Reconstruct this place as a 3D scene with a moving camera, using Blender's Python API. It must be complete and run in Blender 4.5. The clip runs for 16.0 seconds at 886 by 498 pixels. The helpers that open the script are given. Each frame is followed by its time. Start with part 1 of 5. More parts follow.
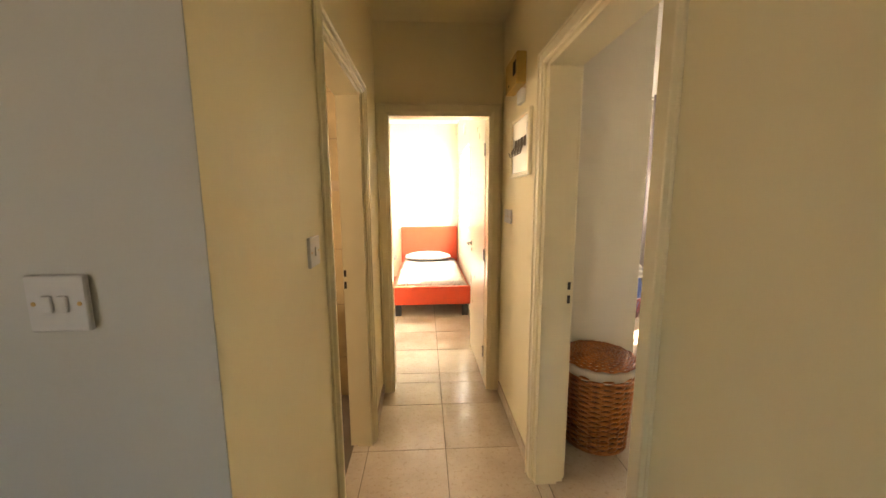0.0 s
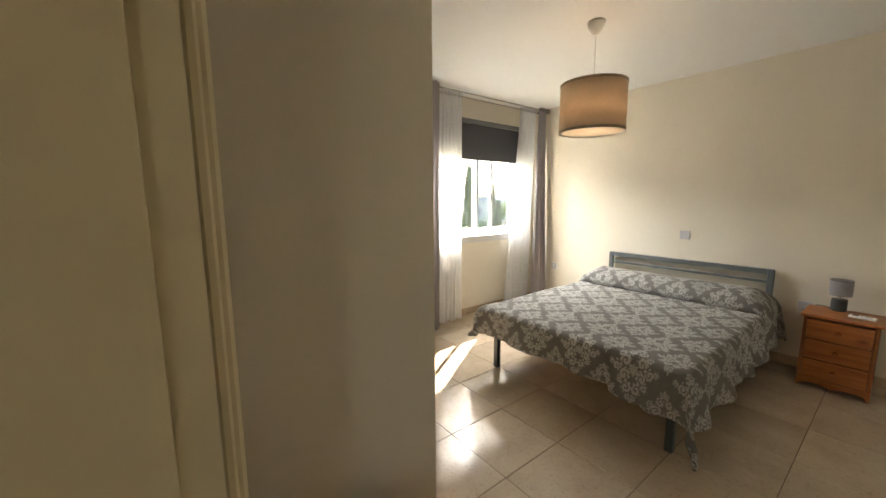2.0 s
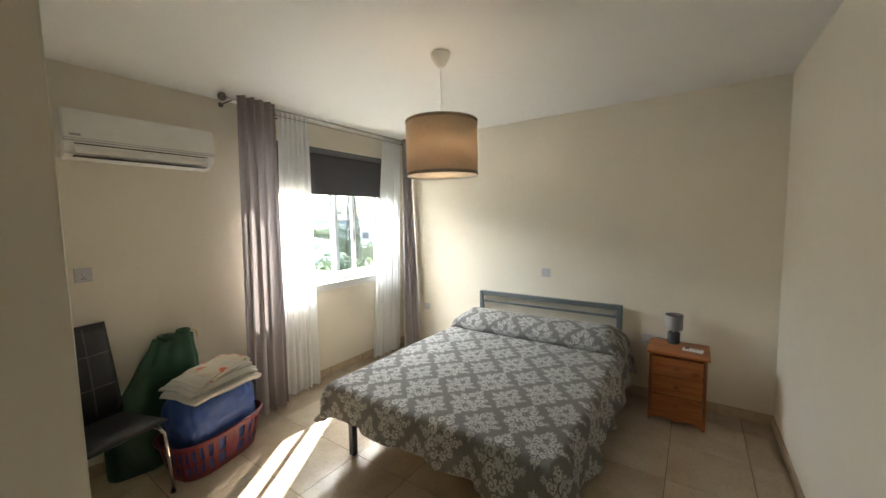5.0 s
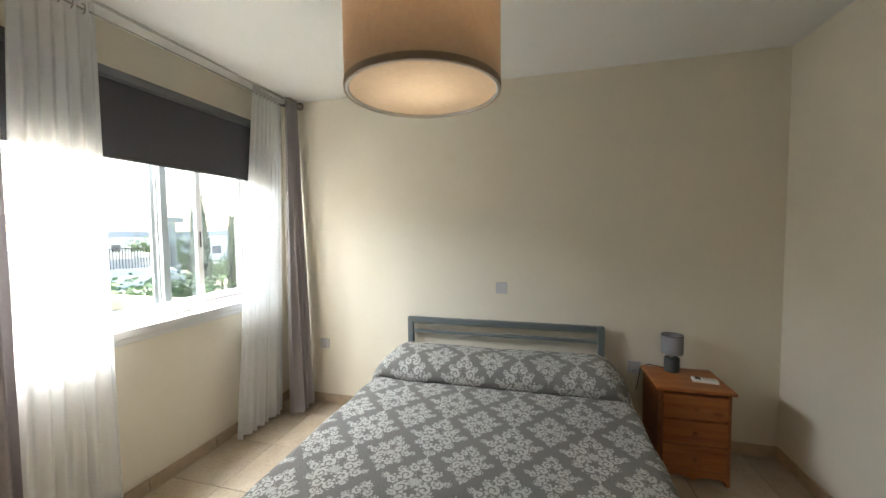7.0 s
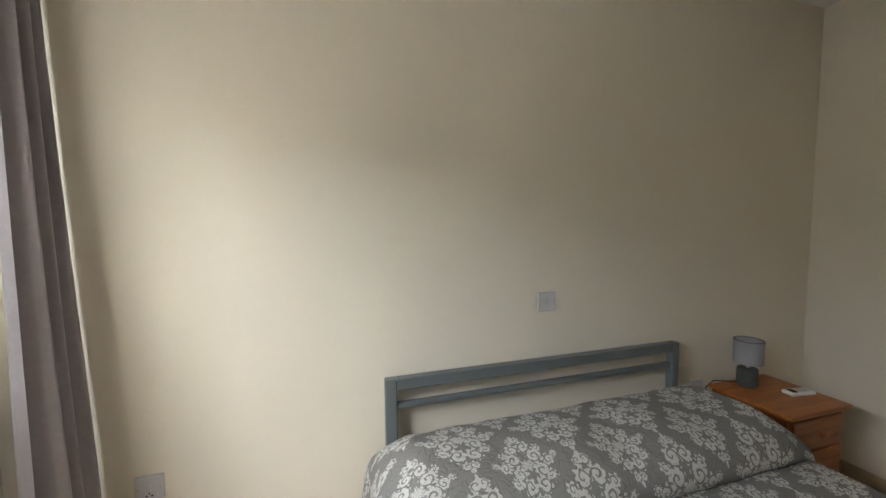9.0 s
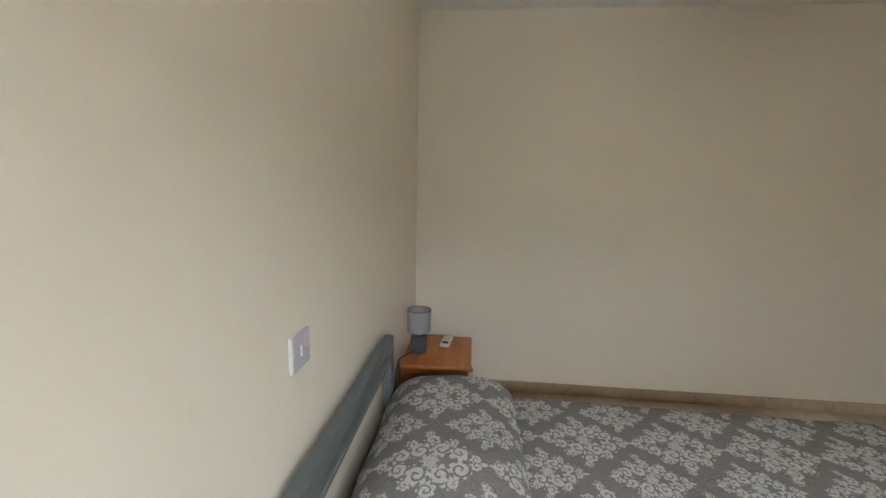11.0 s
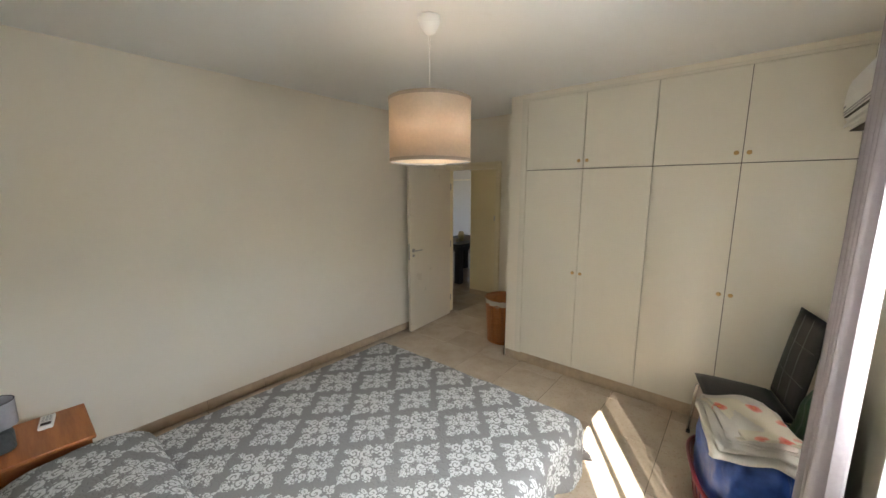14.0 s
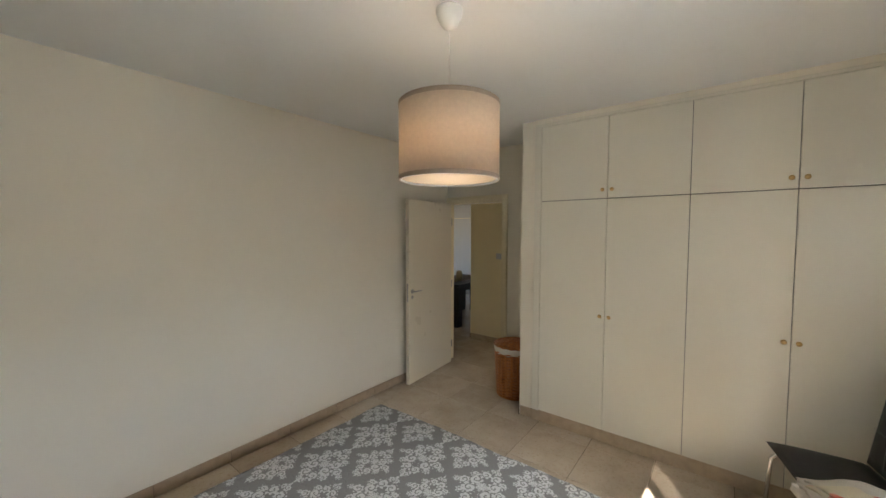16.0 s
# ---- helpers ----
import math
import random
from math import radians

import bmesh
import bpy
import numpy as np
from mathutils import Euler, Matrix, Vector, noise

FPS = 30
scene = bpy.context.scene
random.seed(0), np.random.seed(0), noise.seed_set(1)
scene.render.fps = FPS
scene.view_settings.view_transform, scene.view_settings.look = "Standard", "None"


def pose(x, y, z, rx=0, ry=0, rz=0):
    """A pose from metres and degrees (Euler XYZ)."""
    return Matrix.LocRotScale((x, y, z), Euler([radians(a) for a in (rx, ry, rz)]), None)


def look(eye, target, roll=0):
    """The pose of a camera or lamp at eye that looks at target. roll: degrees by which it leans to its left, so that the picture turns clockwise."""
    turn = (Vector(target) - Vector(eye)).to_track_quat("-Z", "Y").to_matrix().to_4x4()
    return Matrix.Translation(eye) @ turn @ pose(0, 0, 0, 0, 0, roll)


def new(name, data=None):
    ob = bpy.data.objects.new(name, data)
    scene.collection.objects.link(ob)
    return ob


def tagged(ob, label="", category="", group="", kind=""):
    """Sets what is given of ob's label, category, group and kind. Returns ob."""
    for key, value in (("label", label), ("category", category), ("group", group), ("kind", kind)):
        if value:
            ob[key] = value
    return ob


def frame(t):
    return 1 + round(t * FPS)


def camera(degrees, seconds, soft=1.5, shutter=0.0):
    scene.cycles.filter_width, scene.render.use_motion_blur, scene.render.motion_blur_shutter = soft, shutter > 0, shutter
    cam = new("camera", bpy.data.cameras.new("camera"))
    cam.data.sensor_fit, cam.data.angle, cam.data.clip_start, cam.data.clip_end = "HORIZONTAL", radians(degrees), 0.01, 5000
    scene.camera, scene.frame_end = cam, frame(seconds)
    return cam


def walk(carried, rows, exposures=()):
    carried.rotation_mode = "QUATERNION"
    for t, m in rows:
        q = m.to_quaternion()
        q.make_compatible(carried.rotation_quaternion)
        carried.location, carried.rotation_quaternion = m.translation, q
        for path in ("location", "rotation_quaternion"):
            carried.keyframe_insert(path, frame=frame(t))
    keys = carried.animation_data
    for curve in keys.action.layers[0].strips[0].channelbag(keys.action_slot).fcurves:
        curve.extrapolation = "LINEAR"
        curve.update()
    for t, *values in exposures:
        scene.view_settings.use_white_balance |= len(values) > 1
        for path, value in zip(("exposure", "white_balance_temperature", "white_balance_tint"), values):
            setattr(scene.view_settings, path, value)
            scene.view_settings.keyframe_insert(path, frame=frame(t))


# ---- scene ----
cam = camera(101.5, 16.0)
PATH = [
    (0, (0.042, 0.001, 1.47), (0.138, 1.977, 1.178), -0.3),
    (0.5, (0.11, 0.455, 1.45), (0.416, 2.409, 1.156), 0.0),
    (1, (0.211, 0.832, 1.455), (0.852, 2.705, 1.171), 0.1),
    (1.5, (0.422, 1.095, 1.476), (1.388, 2.823, 1.193), 0.1),
    (2, (0.707, 1.263, 1.454), (1.92, 2.829, 1.18), -0.3),
    (2.5, (0.978, 1.42, 1.461), (2.45, 2.749, 1.199), -0.4),
    (3, (1.188, 1.434, 1.485), (2.755, 2.648, 1.225), -0.9),
    (5.5, (1.361, 1.413, 1.66), (3.047, 2.482, 1.557), -0.9),
    (6, (1.576, 1.661, 1.609), (3.424, 2.417, 1.495), -0.8),
    (6.5, (1.856, 1.984, 1.553), (3.768, 2.558, 1.433), -0.7),
    (7, (2.149, 2.387, 1.523), (4.079, 2.9, 1.419), -0.6),
    (7.5, (2.379, 2.837, 1.536), (4.34, 3.211, 1.427), -0.7),
    (8, (2.695, 3.19, 1.468), (4.685, 3.37, 1.372), -0.8),
    (8.2, (2.817, 3.281, 1.443), (4.813, 3.388, 1.361), -1.1),
    (9.3, (3.76, 3.62, 1.43), (5.55, 2.74, 1.25), 0.0),
    (10.5, (4.38, 3.536, 1.477), (5.241, 1.757, 1.174), 0.6),
    (11, (4.539, 3.437, 1.441), (4.695, 1.465, 1.146), 1.4),
    (11.5, (4.571, 3.647, 1.445), (4.032, 1.75, 1.108), 0.7),
    (12, (4.598, 3.833, 1.491), (3.733, 2.08, 1.067), 0.5),
    (12.5, (4.598, 3.955, 1.578), (3.479, 2.367, 1.101), 0.8),
    (13, (4.585, 3.997, 1.666), (3.181, 2.664, 1.165), 1.5),
    (13.5, (4.647, 4.037, 1.727), (3.149, 2.803, 1.246), 0.6),
    (14, (4.676, 4.052, 1.764), (3.153, 2.797, 1.44), 0.0),
    (14.5, (4.688, 4.056, 1.763), (3.149, 2.789, 1.599), 0.1),
    (15, (4.65, 3.953, 1.707), (3.108, 2.683, 1.618), 0.2),
    (15.5, (4.564, 3.748, 1.673), (3.016, 2.485, 1.574), -0.1),
    (16, (4.439, 3.67, 1.692), (2.86, 2.447, 1.59), 0.1),
]
walk(cam, [(t, look(eye, target, roll)) for t, eye, target, roll in PATH],
     [(0.0, 4.7, 8500, 17), (0.6, 4.15, 8400, 16), (1.0, 3.7, 8200, 15), (1.5, 3.57, 8000, 14), (3.0, 3.55, 7300, 10), (5.5, 3.35, 7000, 9), (7.0, 3.12, 6950, 9), (8.0, 2.6, 6950, 10), (10.5, 3.1, 6900, 12), (11.5, 3.5, 6700, 11), (12.0, 3.55, 6650, 11), (14.0, 3.62, 6650, 11), (16.0, 3.48, 6650, 11)])

# ---- light ----
SUN_AZ = Vector((0.843, 0.538))          # where the sun stands, on the plan
SUN_EL = radians(40)
world = bpy.data.worlds.new("world")
scene.world = world
world.use_nodes = True
wn = world.node_tree
wn.nodes.clear()
w_out = wn.nodes.new("ShaderNodeOutputWorld")
w_bg = wn.nodes.new("ShaderNodeBackground")
w_sky = wn.nodes.new("ShaderNodeTexSky")
w_sky.sky_type = "NISHITA"
w_sky.sun_disc = False
w_sky.sun_elevation = SUN_EL
w_sky.sun_rotation = math.atan2(SUN_AZ.x, SUN_AZ.y)
w_sky.air_density, w_sky.dust_density = 1.0, 2.5
w_bg.inputs["Strength"].default_value = 0.15
wn.links.new(w_sky.outputs["Color"], w_bg.inputs["Color"])
wn.links.new(w_bg.outputs["Background"], w_out.inputs["Surface"])

sun = new("sun", bpy.data.lights.new("sun", "SUN"))
sun.data.energy, sun.data.angle, sun.data.color = 4.2, radians(0.55), (1.0, 0.95, 0.87)
sun.matrix_world = look((SUN_AZ.x * 20, SUN_AZ.y * 20, 20 * math.tan(SUN_EL)), (0, 0, 0))


def area_lamp(name, eye, target, w, h, power, color=(0.86, 0.93, 1.0)):
    """An area lamp: daylight at an opening, or added fill where none is built."""
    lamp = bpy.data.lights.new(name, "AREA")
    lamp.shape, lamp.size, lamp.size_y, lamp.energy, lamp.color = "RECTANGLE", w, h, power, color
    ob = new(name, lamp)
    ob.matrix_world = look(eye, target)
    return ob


area_lamp("window_daylight", (3.62, 5.15, 2.35), (3.4, 3.6, 0.75), 1.2, 0.8, 28)
area_lamp("room_two_daylight", (0.95, 5.35, 2.2), (-1.0, 5.3, 0.6), 1.1, 0.8, 18)
area_lamp("living_daylight", (-3.1, -3.9, 1.3), (-2.6, 2.0, 1.2), 0.9, 2.0, 0.25)
# added fill: no window is built in the bathroom walls
area_lamp("bathroom_fill", (-2.15, 1.6, 1.8), (-0.5, 1.8, 0.9), 0.5, 0.5, 1.3, (1.0, 0.9, 0.75))
bulb = new("pendant_bulb", bpy.data.lights.new("pendant_bulb", "POINT"))
bulb.data.energy, bulb.data.color, bulb.data.shadow_soft_size = 0.24, (1.0, 0.82, 0.65), 0.05
bulb.location = (3.155, 2.708, 2.08)
scene.view_settings.exposure = 2.85

# ---- materials ----


class Nodes:
    """A small hand for node trees."""

    def __init__(self, name):
        self.mat = bpy.data.materials.new(name)
        self.mat.use_nodes = True
        self.t = self.mat.node_tree
        self.bsdf = self.t.nodes["Principled BSDF"]
        self.out = self.t.nodes["Material Output"]

    def add(self, kind, **values):
        n = self.t.nodes.new(kind)
        for k, v in values.items():
            n.inputs[k.replace("_", " ")].default_value = v
        return n

    def link(self, a, b):
        self.t.links.new(a, b)

    def coords(self, scale=(1, 1, 1), kind="Object"):
        c, m = self.add("ShaderNodeTexCoord"), self.add("ShaderNodeMapping")
        m.inputs["Scale"].default_value = scale
        self.link(c.outputs[kind], m.inputs["Vector"])
        return m.outputs["Vector"]

    def noise(self, scale, detail=4.0, rough=0.6, vec=None):
        n = self.add("ShaderNodeTexNoise", Scale=scale, Detail=detail, Roughness=rough)
        self.link(vec or self.coords(), n.inputs["Vector"])
        return n.outputs["Fac"]

    def ramp(self, fac, stops):
        r = self.add("ShaderNodeValToRGB")
        while len(r.color_ramp.elements) < len(stops):
            r.color_ramp.elements.new(0.5)
        for e, (at, col) in zip(r.color_ramp.elements, stops):
            e.position = at
            e.color = (*col, 1) if len(col) == 3 else col
        self.link(fac, r.inputs["Fac"])
        return r.outputs["Color"]

    def mix(self, fac, a, b, mode="MIX"):
        m = self.t.nodes.new("ShaderNodeMix")
        m.data_type, m.blend_type = "RGBA", mode
        for sock, v in ((m.inputs[0], fac), (m.inputs[6], a), (m.inputs[7], b)):
            if isinstance(v, (int, float)):
                sock.default_value = v
            elif isinstance(v, tuple):
                sock.default_value = (*v, 1)
            else:
                self.link(v, sock)
        return m.outputs[2]

    def math(self, op, a, b=0.0, c=0.0):
        m = self.t.nodes.new("ShaderNodeMath")
        m.operation = op
        for sock, v in zip(m.inputs, (a, b, c)):
            if isinstance(v, (int, float)):
                sock.default_value = v
            else:
                self.link(v, sock)
        return m.outputs[0]

    def bump(self, height, strength=0.2, distance=0.002):
        b = self.add("ShaderNodeBump", Strength=strength, Distance=distance)
        self.link(height, b.inputs["Height"])
        self.link(b.outputs["Normal"], self.bsdf.inputs["Normal"])

    def base(self, color):
        if isinstance(color, tuple):
            self.bsdf.inputs["Base Color"].default_value = (*color, 1)
        else:
            self.link(color, self.bsdf.inputs["Base Color"])

    def rough(self, value, spread=0.0, scale=6.0):
        if spread:
            r = self.math("MULTIPLY_ADD", self.noise(scale), spread, value - spread / 2)
            self.link(r, self.bsdf.inputs["Roughness"])
        else:
            self.bsdf.inputs["Roughness"].default_value = value


def plain(name, color, rough=0.5, metal=0.0, vary=0.08, scale=8.0, bump=0.1, fine=90.0, distance=0.001, gloss_spread=None):
    m = Nodes(name)
    dark = tuple(c * (1 - vary) for c in color)
    light = tuple(min(1, c * (1 + vary * 0.6)) for c in color)
    m.base(m.ramp(m.noise(scale), [(0.3, dark), (0.7, light)]))
    m.rough(rough, min(0.12, rough * 0.4) if gloss_spread is None else gloss_spread, scale * 1.5)
    m.bsdf.inputs["Metallic"].default_value = metal
    if bump:
        m.bump(m.noise(fine), bump, distance)
    return m.mat


def plaster(name, color, soil=0.06):
    """Rolled wall paint: faint roller grain, broad unevenness, rubbed spots."""
    m = Nodes(name)
    broad = m.noise(1.1, 5.0, 0.65)
    base = m.ramp(broad, [(0.3, tuple(c * (1 - soil) for c in color)), (0.65, color)])
    spots = m.ramp(m.noise(9.0, 6.0, 0.7), [(0.60, (1, 1, 1)), (0.78, (0.94, 0.92, 0.88))])
    m.base(m.mix(0.55, base, spots, "MULTIPLY"))
    m.rough(0.62, 0.14, 2.5)
    h = m.math("MULTIPLY_ADD", m.noise(240.0, 3.0), 0.5, m.math("MULTIPLY", m.noise(14.0, 3.0), 0.9))
    m.bump(h, 0.25, 0.0016)
    return m.mat


def tile_material():
    """Glazed beige stone-look floor tile, a little different from piece to piece."""
    m = Nodes("floor_tile")
    info = m.add("ShaderNodeObjectInfo")
    shift = m.add("ShaderNodeCombineXYZ")
    m.link(m.math("MULTIPLY", info.outputs["Random"], 40.0), shift.inputs["X"])
    m.link(m.math("MULTIPLY", info.outputs["Random"], 17.0), shift.inputs["Y"])
    c, v = m.add("ShaderNodeTexCoord"), m.t.nodes.new("ShaderNodeVectorMath")
    m.link(c.outputs["Object"], v.inputs[0])
    m.link(shift.outputs["Vector"], v.inputs[1])
    cloud = m.noise(3.2, 7.0, 0.62, v.outputs["Vector"])
    base = m.ramp(cloud, [(0.25, (0.45, 0.36, 0.265)), (0.5, (0.55, 0.455, 0.35)), (0.75, (0.63, 0.54, 0.43))])
    fleck = m.ramp(m.noise(46.0, 4.0, 0.7, v.outputs["Vector"]), [(0.33, (0.70, 0.62, 0.52)), (0.45, (1, 1, 1))])
    base = m.mix(0.6, base, fleck, "MULTIPLY")
    tone = m.math("MULTIPLY_ADD", info.outputs["Random"], 0.1, 0.93)
    tint = m.add("ShaderNodeCombineColor")
    for k in ("Red", "Green", "Blue"):
        m.link(tone, tint.inputs[k])
    m.base(m.mix(1.0, base, tint.outputs["Color"], "MULTIPLY"))
    m.rough(0.14, 0.08, 3.0)
    m.bump(m.noise(5.0, 3.0, 0.5), 0.12, 0.002)
    return m.mat


def wood(name, a, b, rough=0.38, along=0):
    """Varnished pine with grain along one axis and knots."""
    m = Nodes(name)
    sc = [14.0, 14.0, 14.0]
    sc[along] = 1.1
    vec = m.coords(tuple(sc))
    grain = m.noise(2.2, 8.0, 0.65, vec)
    base = m.ramp(grain, [(0.3, a), (0.62, b)])
    knots = m.add("ShaderNodeTexVoronoi", Scale=5.5)
    sc2 = [1.0, 1.0, 1.0]
    sc2[along] = 0.45
    m.link(m.coords(tuple(sc2)), knots.inputs["Vector"])
    ring = m.ramp(knots.outputs["Distance"], [(0.05, (0.30, 0.16, 0.08)), (0.12, (1, 1, 1))])
    m.base(m.mix(0.75, base, ring, "MULTIPLY"))
    m.rough(rough, 0.1, 10)
    m.bump(grain, 0.15, 0.001)
    return m.mat


def fabric(name, color, see=0.0, weave=900.0, vary=0.1, thin=0.0, rough=0.9):
    """Cloth; see: how much light it lets through, thin: how open its weave is."""
    m = Nodes(name)
    col = m.ramp(m.noise(60.0, 5.0, 0.7), [(0.3, tuple(c * (1 - vary) for c in color)), (0.7, color)])
    m.base(col)
    m.bsdf.inputs["Roughness"].default_value = rough
    m.bsdf.inputs["Specular IOR Level"].default_value = 0.15
    m.bump(m.noise(weave, 2.0), 0.25, 0.0008)
    last = m.bsdf.outputs["BSDF"]
    if see:
        tr, mx = m.add("ShaderNodeBsdfTranslucent"), m.add("ShaderNodeMixShader", Fac=see)
        m.link(col, tr.inputs["Color"])
        m.link(last, mx.inputs[1])
        m.link(tr.outputs["BSDF"], mx.inputs[2])
        last = mx.outputs["Shader"]
    if thin:
        tp, mx = m.add("ShaderNodeBsdfTransparent"), m.add("ShaderNodeMixShader", Fac=thin)
        m.link(last, mx.inputs[1])
        m.link(tp.outputs["BSDF"], mx.inputs[2])
        last = mx.outputs["Shader"]
    m.link(last, m.out.inputs["Surface"])
    return m.mat


def glass_material():
    m = Nodes("window_glass")
    tp, gl = m.add("ShaderNodeBsdfTransparent"), m.add("ShaderNodeBsdfGlossy", Roughness=0.02)
    tp.inputs["Color"].default_value = (0.72, 0.76, 0.78, 1)
    mx = m.add("ShaderNodeMixShader", Fac=0.05)
    m.link(tp.outputs["BSDF"], mx.inputs[1])
    m.link(gl.outputs["BSDF"], mx.inputs[2])
    m.link(mx.outputs["Shader"], m.out.inputs["Surface"])
    return m.mat


def damask():
    """Quilted grey cotton with pale scrolled medallions, large and small ones on a staggered lattice."""
    m = Nodes("damask_quilt")
    uv = m.add("ShaderNodeTexCoord")
    wob = m.add("ShaderNodeTexNoise", Scale=34.0, Detail=3.0)
    m.link(uv.outputs["UV"], wob.inputs["Vector"])
    sub = m.t.nodes.new("ShaderNodeVectorMath")
    sub.operation = "MULTIPLY_ADD"
    m.link(wob.outputs["Color"], sub.inputs[0])
    sub.inputs[1].default_value = (0.020, 0.020, 0)
    m.link(uv.outputs["UV"], sub.inputs[2])
    sep = m.add("ShaderNodeSeparateXYZ")
    m.link(sub.outputs["Vector"], sep.inputs["Vector"])
    px, py = 0.348, 0.332

    def cell(axis, period, shift):
        return m.math("SUBTRACT", m.math("FLOORED_MODULO", m.math("ADD", sep.outputs[axis], shift), period), period / 2)

    def pick(fac, a, b):
        return m.math("MULTIPLY_ADD", fac, m.math("SUBTRACT", b, a), a)

    u1, v1 = m.math("ABSOLUTE", cell("X", px, 0)), cell("Y", py, 0)
    u2, v2 = m.math("ABSOLUTE", cell("X", px, px / 2)), cell("Y", py, py / 2)
    other = m.math("GREATER_THAN", m.math("ADD", m.math("DIVIDE", u1, px / 2), m.math("DIVIDE", m.math("ABSOLUTE", v1), py / 2)), 1.0)
    small = m.math("MULTIPLY_ADD", other, 1.5, 5.95)        # one over the medallion's half length
    au, v = m.math("MULTIPLY", pick(other, u1, u2), small), m.math("MULTIPLY", pick(other, v1, v2), small)
    local = m.add("ShaderNodeCombineXYZ")
    m.link(au, local.inputs["X"])
    m.link(v, local.inputs["Y"])
    white = None
    # scrolls: centre, radius, which way they curl, where the curl opens
    for cx, cy, rad, way, phase in ((0.27, 0.20, 0.185, 1, 0.1), (0.29, -0.19, 0.185, -1, 0.6), (0.15, 0.53, 0.165, -1, 0.3), (0.17, -0.51, 0.165, 1, 0.8),
                                    (0.56, 0.02, 0.150, 1, 0.5), (0.44, 0.38, 0.115, -1, 0.2), (0.44, -0.38, 0.115, 1, 0.7), (0.075, 0.80, 0.110, 1, 0.0), (0.07, -0.79, 0.100, -1, 0.4), (0.76, 0.10, 0.09, -1, 0.9)):
        off = m.t.nodes.new("ShaderNodeVectorMath")
        off.operation = "SUBTRACT"
        m.link(local.outputs["Vector"], off.inputs[0])
        off.inputs[1].default_value = (cx, cy, 0)
        far = m.t.nodes.new("ShaderNodeVectorMath")
        far.operation = "LENGTH"
        m.link(off.outputs["Vector"], far.inputs[0])
        xy = m.add("ShaderNodeSeparateXYZ")
        m.link(off.outputs["Vector"], xy.inputs["Vector"])
        th, r = m.math("ARCTAN2", xy.outputs["Y"], xy.outputs["X"]), far.outputs["Value"]
        coil = m.math("FRACT", m.math("ADD", m.math("MULTIPLY_ADD", th, way / math.tau, phase), m.math("MULTIPLY", r, 1.35 / rad)))
        edge = m.math("MULTIPLY_ADD", m.math("SINE", m.math("MULTIPLY_ADD", th, 7.0, phase * 6)), 0.20 * rad, rad)
        white_ = m.math("MULTIPLY", m.math("LESS_THAN", coil, 0.70), m.math("LESS_THAN", r, edge))
        white = white_ if white is None else m.math("MAXIMUM", white, white_)
    # the flower in the middle, and the pointed buds at both ends
    r0 = m.t.nodes.new("ShaderNodeVectorMath")
    r0.operation = "LENGTH"
    m.link(local.outputs["Vector"], r0.inputs[0])
    th = m.math("ARCTAN2", v, au)
    petal = m.math("LESS_THAN", r0.outputs["Value"], m.math("MULTIPLY_ADD", m.math("COSINE", m.math("MULTIPLY", th, 8.0)), 0.045, 0.155))
    vein = m.math("GREATER_THAN", m.math("ABSOLUTE", m.math("SINE", m.math("MULTIPLY", th, 4.0))), 0.22)
    bud = m.math("LESS_THAN", m.math("ADD", m.math("MULTIPLY", au, 2.4), m.math("ABSOLUTE", m.math("SUBTRACT", m.math("ABSOLUTE", v), 0.93))), 0.10)
    white = m.math("MAXIMUM", white, m.math("MAXIMUM", m.math("MULTIPLY", petal, vein), bud))
    fine = m.math("MULTIPLY_ADD", m.noise(700.0, 2.0), 0.35, 0.74)
    pat = m.math("MULTIPLY", white, m.math("MINIMUM", fine, 1.0))
    m.base(m.mix(pat, (0.200, 0.195, 0.185), (0.53, 0.525, 0.505)))
    m.bsdf.inputs["Roughness"].default_value = 0.85
    m.bsdf.inputs["Specular IOR Level"].default_value = 0.2
    # the stitching meanders over the cloth
    stitch = m.math("ABSOLUTE", m.math("SUBTRACT", m.noise(30.0, 1.0, 0.4, uv.outputs["UV"]), 0.5))
    groove = m.math("MINIMUM", m.math("MULTIPLY", stitch, 9.0), 0.5)
    m.bump(m.math("MULTIPLY_ADD", white, 0.15, groove), 0.8, 0.006)
    return m.mat


def floral():
    """Cream cotton with scattered pink and yellow roses."""
    m = Nodes("rose_print")
    v = m.add("ShaderNodeTexVoronoi", Scale=11.0, Randomness=0.8)
    c = m.coords()
    m.link(c, v.inputs["Vector"])
    wob = m.math("MULTIPLY_ADD", m.noise(45.0, 3.0, 0.6, c), 0.28, -0.14)
    d = m.math("ADD", v.outputs["Distance"], wob)
    rose = m.ramp(d, [(0.0, (0.70, 0.42, 0.08)), (0.17, (0.70, 0.14, 0.11)), (0.34, (0.78, 0.36, 0.28)), (0.42, (0.74, 0.69, 0.56))])
    pick = m.math("GREATER_THAN", v.outputs["Color"], 0.35)
    m.base(m.mix(pick, (0.74, 0.69, 0.56), rose))
    m.bsdf.inputs["Roughness"].default_value = 0.9
    m.bump(m.noise(500.0, 2.0), 0.2, 0.001)
    return m.mat


